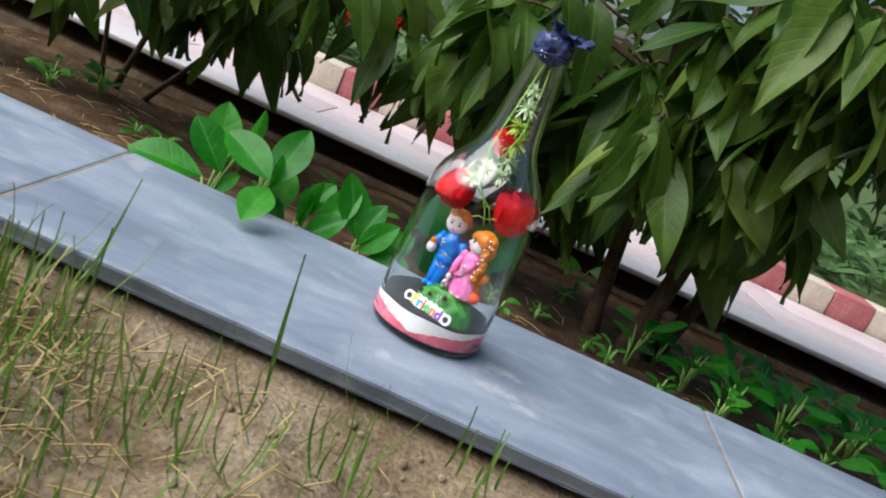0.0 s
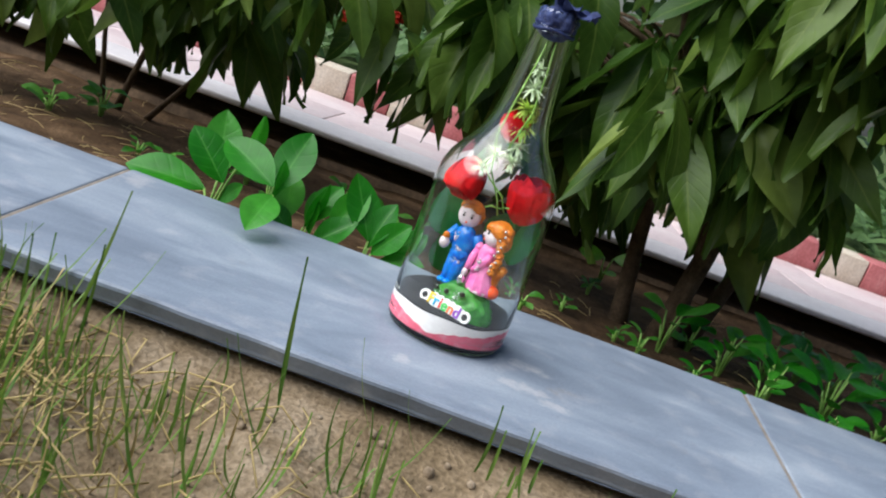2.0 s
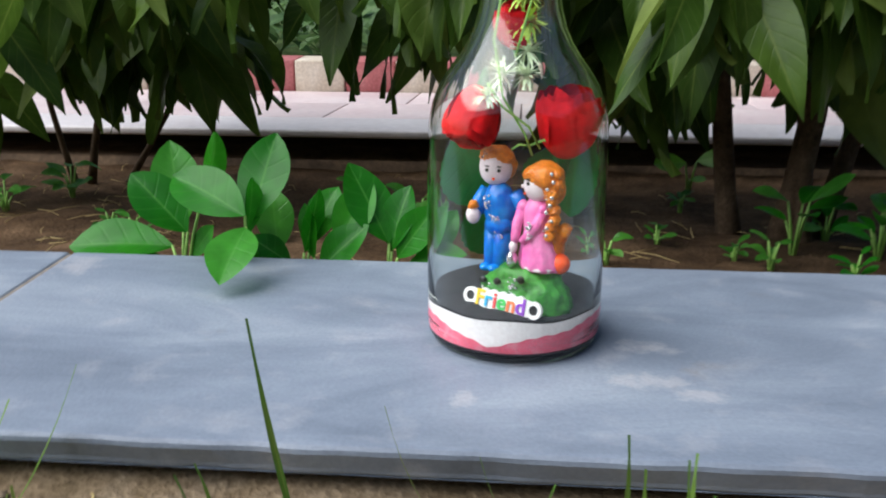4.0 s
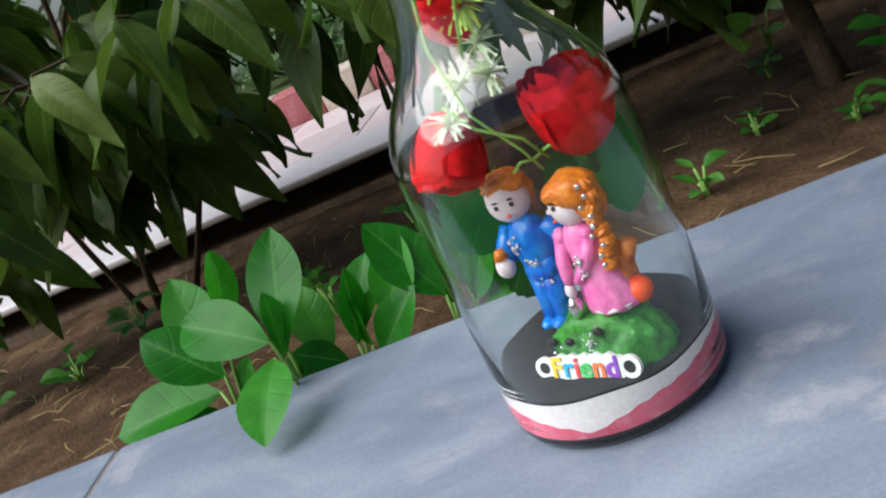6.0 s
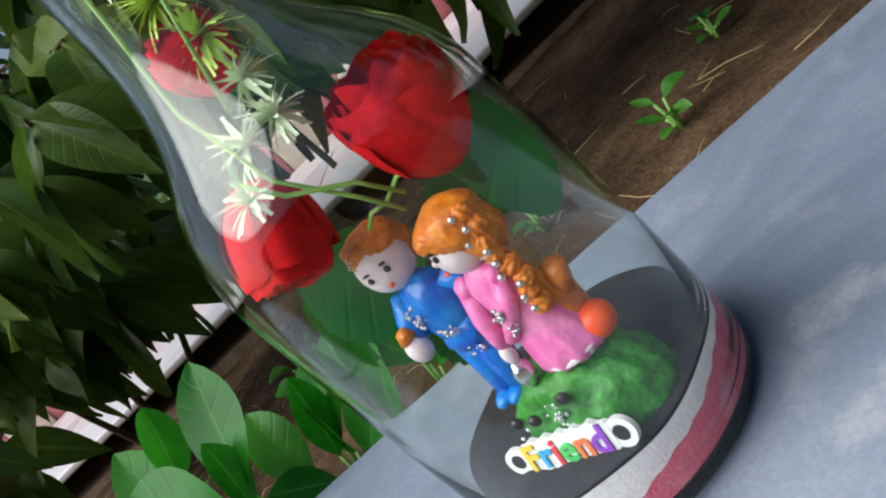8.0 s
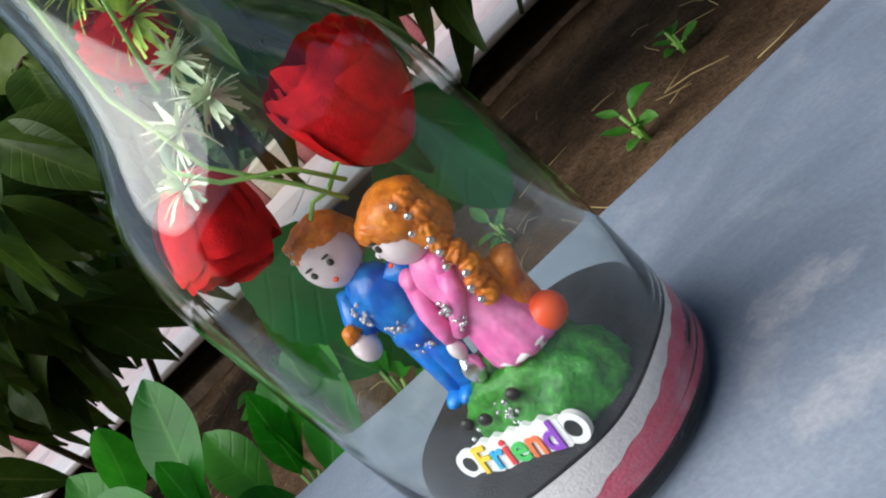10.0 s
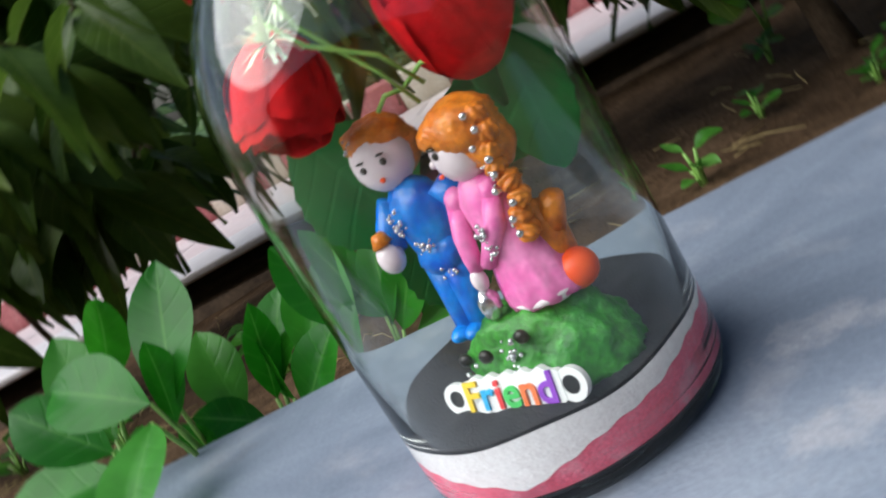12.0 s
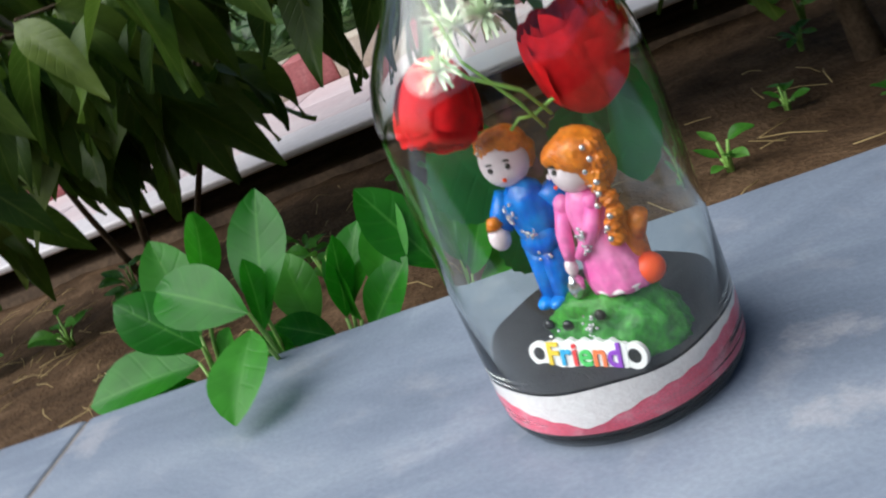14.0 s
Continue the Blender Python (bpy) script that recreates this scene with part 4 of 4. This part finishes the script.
# dark stones and glitter
for u, w, z in ((-0.0175, 0.0068, 0.0385), (-0.0055, 0.0025, 0.041), (0.0085, 0.0035, 0.0445)):
    blob(bm, (u, w, z), (0.0024, 0.0016, 0.0022), DK, detail=2)
gr = random.Random(3)
for n_, c, s in ((30, (0.0045, 0.0015, 0.039), (0.002, 0.001, 0.006)), (22, (-0.0215, 0.0155, 0.081), (0.002, 0.001, 0.004)), (20, (-0.0165, 0.0158, 0.072), (0.003, 0.001, 0.002)), (16, (-0.0145, 0.0175, 0.0625), (0.003, 0.001, 0.002)),
                 (30, (0.0085, 0.0105, 0.07), (0.0018, 0.001, 0.005)), (18, (0.016, 0.0155, 0.09), (0.002, 0.001, 0.009)), (8, (0.0155, 0.0155, 0.076), (0.002, 0.001, 0.006)), (14, (-0.024, 0.0185, 0.106), (0.004, 0.001, 0.002)), (6, (-0.0105, 0.0022, 0.036), (0.004, 0.001, 0.003))):
    for _ in range(n_):
        r = gr.uniform(0.0003, 0.0009)
        blob(bm, tuple(a + gr.uniform(-b, b) for a, b in zip(c, s)), (r, r, r), GL, detail=1)
figurine = part("couple_figurine", bm, [SKIN, BLUE, PINK, ORANGE, SCARLET, MOSS, DARK_DOT, GLITTER])
figurine.matrix_basis = FM
tagged(figurine, "glossy painted figurine of two small dolls on a green mound", "figurine")

# ---- the word bead ----
bead = empty("word_bead", (0, 0, 0), "white plastic bead with rainbow letters on the figurine's mound", "bead")
bead.matrix_basis = FM @ pose(0, 0, 0.0308, 74, 0, 0)
bm = bmesh.new()


def plate(bm, outline, thick):
    lo = [bm.verts.new((x, y, 0)) for x, y in outline]
    hi = [bm.verts.new((x, y, thick)) for x, y in outline]
    n = len(outline)
    bm.faces.new(lo[::-1])
    bm.faces.new(hi)
    for i in range(n):
        bm.faces.new((lo[i], lo[(i + 1) % n], hi[(i + 1) % n], hi[i]))


def scallop(side):
    pts = []
    for k in range(49):
        s = -1 + 2 * k / 48
        pts.append((s * 0.0172, side * (0.0054 + 0.0006 * math.cos(s * 19)) * (1 - 0.35 * abs(s) ** 8)))
    return pts if side < 0 else pts[::-1]


plate(bm, scallop(-1) + scallop(1), 0.0022)
for s in (-1, 1):
    ring = [(s * 0.0198 + 0.0047 * math.cos(a), 0.0047 * math.sin(a)) for a in [math.tau * k / 28 for k in range(28)]]
    hole = [(s * 0.0198 + 0.0026 * math.cos(a), 0.0026 * math.sin(a)) for a in [math.tau * k / 28 for k in range(28)]]
    rings = [[bm.verts.new((x, y, z)) for x, y in o] for o, z in ((ring, 0.0001), (ring, 0.002), (hole, 0.002), (hole, 0.0001))]
    for p, q in zip(rings, rings[1:] + rings[:1]):
        for i in range(28):
            bm.faces.new((p[i], p[(i + 1) % 28], q[(i + 1) % 28], q[i]))
bmesh.ops.recalc_face_normals(bm, faces=bm.faces)
part("plate", bm, WHITE_PLASTIC, bead, "white scalloped plate with a ring at each end", smooth=False)
for s in (-1, 1):
    bm = bmesh.new()
    bmesh.ops.create_cone(bm, cap_ends=True, segments=24, radius1=0.0027, radius2=0.0026, depth=0.0012, matrix=Matrix.Translation((s * 0.0198, 0, 0.0012)))
    part("hole", bm, DARK_DOT, bead, "dark hole of the ring", smooth=False)
x = -0.0153
for letter, colour in LETTERS:
    cu = bpy.data.curves.new("letter", "FONT")
    cu.body = letter
    cu.size = 0.0122
    cu.extrude = 0.0004
    cu.offset = 0.00022
    tmp = new("letter_tmp", cu)
    me = bpy.data.meshes.new_from_object(tmp.evaluated_get(bpy.context.evaluated_depsgraph_get()))
    bpy.data.objects.remove(tmp)
    co = np.array([v.co[:] for v in me.vertices])
    me.name = "letter"
    lm = noisy("letter_" + letter, [(0.3, tuple(c * 0.9 for c in colour)), (0.7, colour)], 200, 0.35)
    me.materials.clear()
    me.materials.append(lm)
    ob = new("letter", me)
    ob.parent = bead
    ob.matrix_basis = Matrix.Translation((x - co[:, 0].min(), -0.0038, 0.0026))
    ob["label"] = "raised coloured letter " + letter
    x += co[:, 0].max() - co[:, 0].min() + 0.0007

# ---- cloth flowers in the bottle ----
def rose(at, axis, size, label, leaves, seed):
    rr = random.Random(seed)
    top = empty("cloth_rose", at, label, "artificial flower", "red cloth roses")
    turn = aim((0, 0, 0), Vector(axis).orthogonal(), axis).to_3x3().to_4x4()
    specs = []
    for n, r0, lean, h in ((3, 0.21, -0.02, 1.0), (3, 0.29, 0.0, 0.97), (4, 0.35, 0.03, 0.92), (4, 0.38, 0.07, 0.84)):
        first = rr.uniform(0, 6.28)
        for k in range(n):
            specs.append((first + math.tau * k / n + rr.uniform(-0.15, 0.15), r0, lean * rr.uniform(0.7, 1.3), h * rr.uniform(0.94, 1.04), n, rr.uniform(0, 6.28)))
    for a, r0, lean, h, n, ph in specs:
        bm = bmesh.new()
        rows = []
        span = min(math.tau / n * 1.5, 2.7)
        for i in range(15):
            s = i / 14
            row = []
            for j in range(17):
                v = j / 16 * 2 - 1
                wide = 0.45 + 0.55 * math.sin(math.pi * min(0.5, s * 0.75 + 0.05))
                ang = a + v * span / 2 * wide
                # a cup that closes towards the top, rolled out at the rim, with long soft folds
                r = 0.07 + r0 * math.sin(math.pi * (0.06 + 0.66 * s)) ** 0.8 + lean * max(0, s - 0.55) ** 1.5 * 3.2
                r += (0.026 * math.sin(5 * v + ph) + 0.016 * math.sin(10 * v + 2 * ph)) * s + 0.012 * v * s
                point = 1 - 0.22 * abs(v) ** 3.2 + 0.015 * math.sin(7 * v + ph)
                z = s * h * point - lean * 0.9 * max(0, s - 0.7)
                row.append(bm.verts.new(turn @ Vector((r * math.cos(ang), r * math.sin(ang), z)) * size))
            rows.append(row)
        for p, q in zip(rows, rows[1:]):
            for j in range(16):
                bm.faces.new((p[j], p[j + 1], q[j + 1], q[j]))
        part("petal", bm, PETAL_RED, top)
    # rolled heart of the flower: a spiral strip
    bm = bmesh.new()
    low, high = [], []
    for k in range(64):
        q = k / 63
        a, r = q * 15, size * (0.02 + 0.15 * q)
        for row, f, z in ((low, 0.8, 0.1), (high, 1.0, 0.9 - 0.1 * q + 0.02 * math.sin(7 * a))):
            row.append(bm.verts.new(turn @ Vector((f * r * math.cos(a), f * r * math.sin(a), z * size))))
    for k in range(63):
        bm.faces.new((low[k], low[k + 1], high[k + 1], high[k]))
    part("heart", bm, PETAL_RED, top, "tightly rolled inner petals")
    bm = bmesh.new()
    tube(bm, [turn @ Vector((0, 0, 0.05 * size)), turn @ Vector((0, 0, -0.1 * size)), turn @ Vector((0.05 * size, 0, -0.35 * size))], [0.13 * size, 0.1 * size, 0.03 * size], 10)
    part("calyx", bm, LEAF_CLOTH, top)
    for tip, root, up, L, W in leaves:
        bm = bmesh.new()
        root, tip = Vector(root) - Vector(at), Vector(tip) - Vector(at)
        leaf_shape(bm, (tip - root).length, W, 0.25, 0.12, 0.05, 0.75, seed, aim(root, tip - root, up), 18, 6, 0.07)
        part("leaf", bm, LEAF_CLOTH, top, "dark green serrated cloth leaf")
    return top


rose((0.029, 0.02, 0.107), (0.05, -0.22, 1), 0.0375, "large red cloth rose inside the bottle",
     [((0.033, 0.032, 0.066), (0.038, 0.03, 0.128), (-0.3, -1, 0.1), 0.05, 0.027), ((0.018, 0.052, 0.07), (0.03, 0.04, 0.11), (0, -1, 0.1), 0.05, 0.034)], 1)
rose((-0.016, 0.018, 0.142), (-0.25, -0.35, -0.9), 0.0315, "red cloth rose hanging head down inside the bottle",
     [((-0.016, 0.046, 0.068), (-0.03, 0.03, 0.118), (0.3, -1, 0.1), 0.05, 0.038), ((-0.006, 0.06, 0.036), (-0.022, 0.05, 0.075), (0.2, -1, 0.2), 0.05, 0.034)], 2)
rose((0.002, 0.026, 0.163), (-0.1, -0.2, 1), 0.024, "small red cloth rose in the bottle's shoulder", [], 3)


def tuft(bm, at, size, n, rr, wide=0.2):
    for k in range(n):
        d = Vector((rr.uniform(-1, 1), rr.uniform(-1, 1), rr.uniform(-0.7, 1))).normalized()
        leaf_shape(bm, size * rr.uniform(0.7, 1.1), size * wide, rr.uniform(0.2, 0.8), 0.3, 0, 0, k, aim(at, d, (0, 0, 1)), 5, 2)


spray = empty("filler_flowers", (AX, AY, 0), "spiky lime and white plastic filler flowers in the neck", "artificial flower")
rr = random.Random(9)
for at, size, n, m_, lab in (((0.001, -0.002, 0.222), 0.0095, 34, TUFT_PALE, "pale spiky tuft"), ((0.001, -0.003, 0.207), 0.0115, 54, TUFT_PALE, "pale spiky tuft"), ((0.002, -0.004, 0.191), 0.0125, 54, TUFT_LIME, "lime spiky tuft"),
                             ((0.004, -0.006, 0.177), 0.0125, 50, TUFT_LIME, "lime spiky tuft"), ((0.004, -0.010, 0.162), 0.0105, 40, TUFT_PALE, "pale spiky tuft"),
                             ((-0.016, -0.02, 0.14), 0.0105, 26, TUFT_PALE, "pale spiky tuft"), ((-0.008, -0.012, 0.15), 0.0115, 30, TUFT_PALE, "pale spiky tuft"), ((0.004, -0.014, 0.15), 0.011, 40, TUFT_PALE, "pale spiky tuft")):
    bm = bmesh.new()
    tuft(bm, Vector(at), size, n, rr, 0.2)
    part("tuft", bm, m_, spray, lab)
for pts in (((0.0, -0.002, 0.252), (-0.004, -0.006, 0.225), (-0.009, -0.009, 0.195), (-0.013, -0.014, 0.168), (-0.008, -0.02, 0.14), (0.004, -0.018, 0.12), (0.008, -0.012, 0.108)),
            ((0.004, -0.003, 0.25), (0.006, -0.006, 0.22), (0.006, -0.01, 0.19), (-0.002, -0.018, 0.16)),
            ((0.006, -0.012, 0.113), (0.014, -0.016, 0.117), (0.026, -0.014, 0.113)), ((0.006, -0.012, 0.113), (0.001, -0.013, 0.114), (-0.003, -0.012, 0.111)),
            ((-0.016, -0.02, 0.147), (-0.008, -0.022, 0.135), (0.006, -0.018, 0.124), (0.012, -0.014, 0.112))):
    bm = bmesh.new()
    tube(bm, pts, 0.0007, 6)
    part("strand", bm, STEM_LIME, spray, "thin green stem")
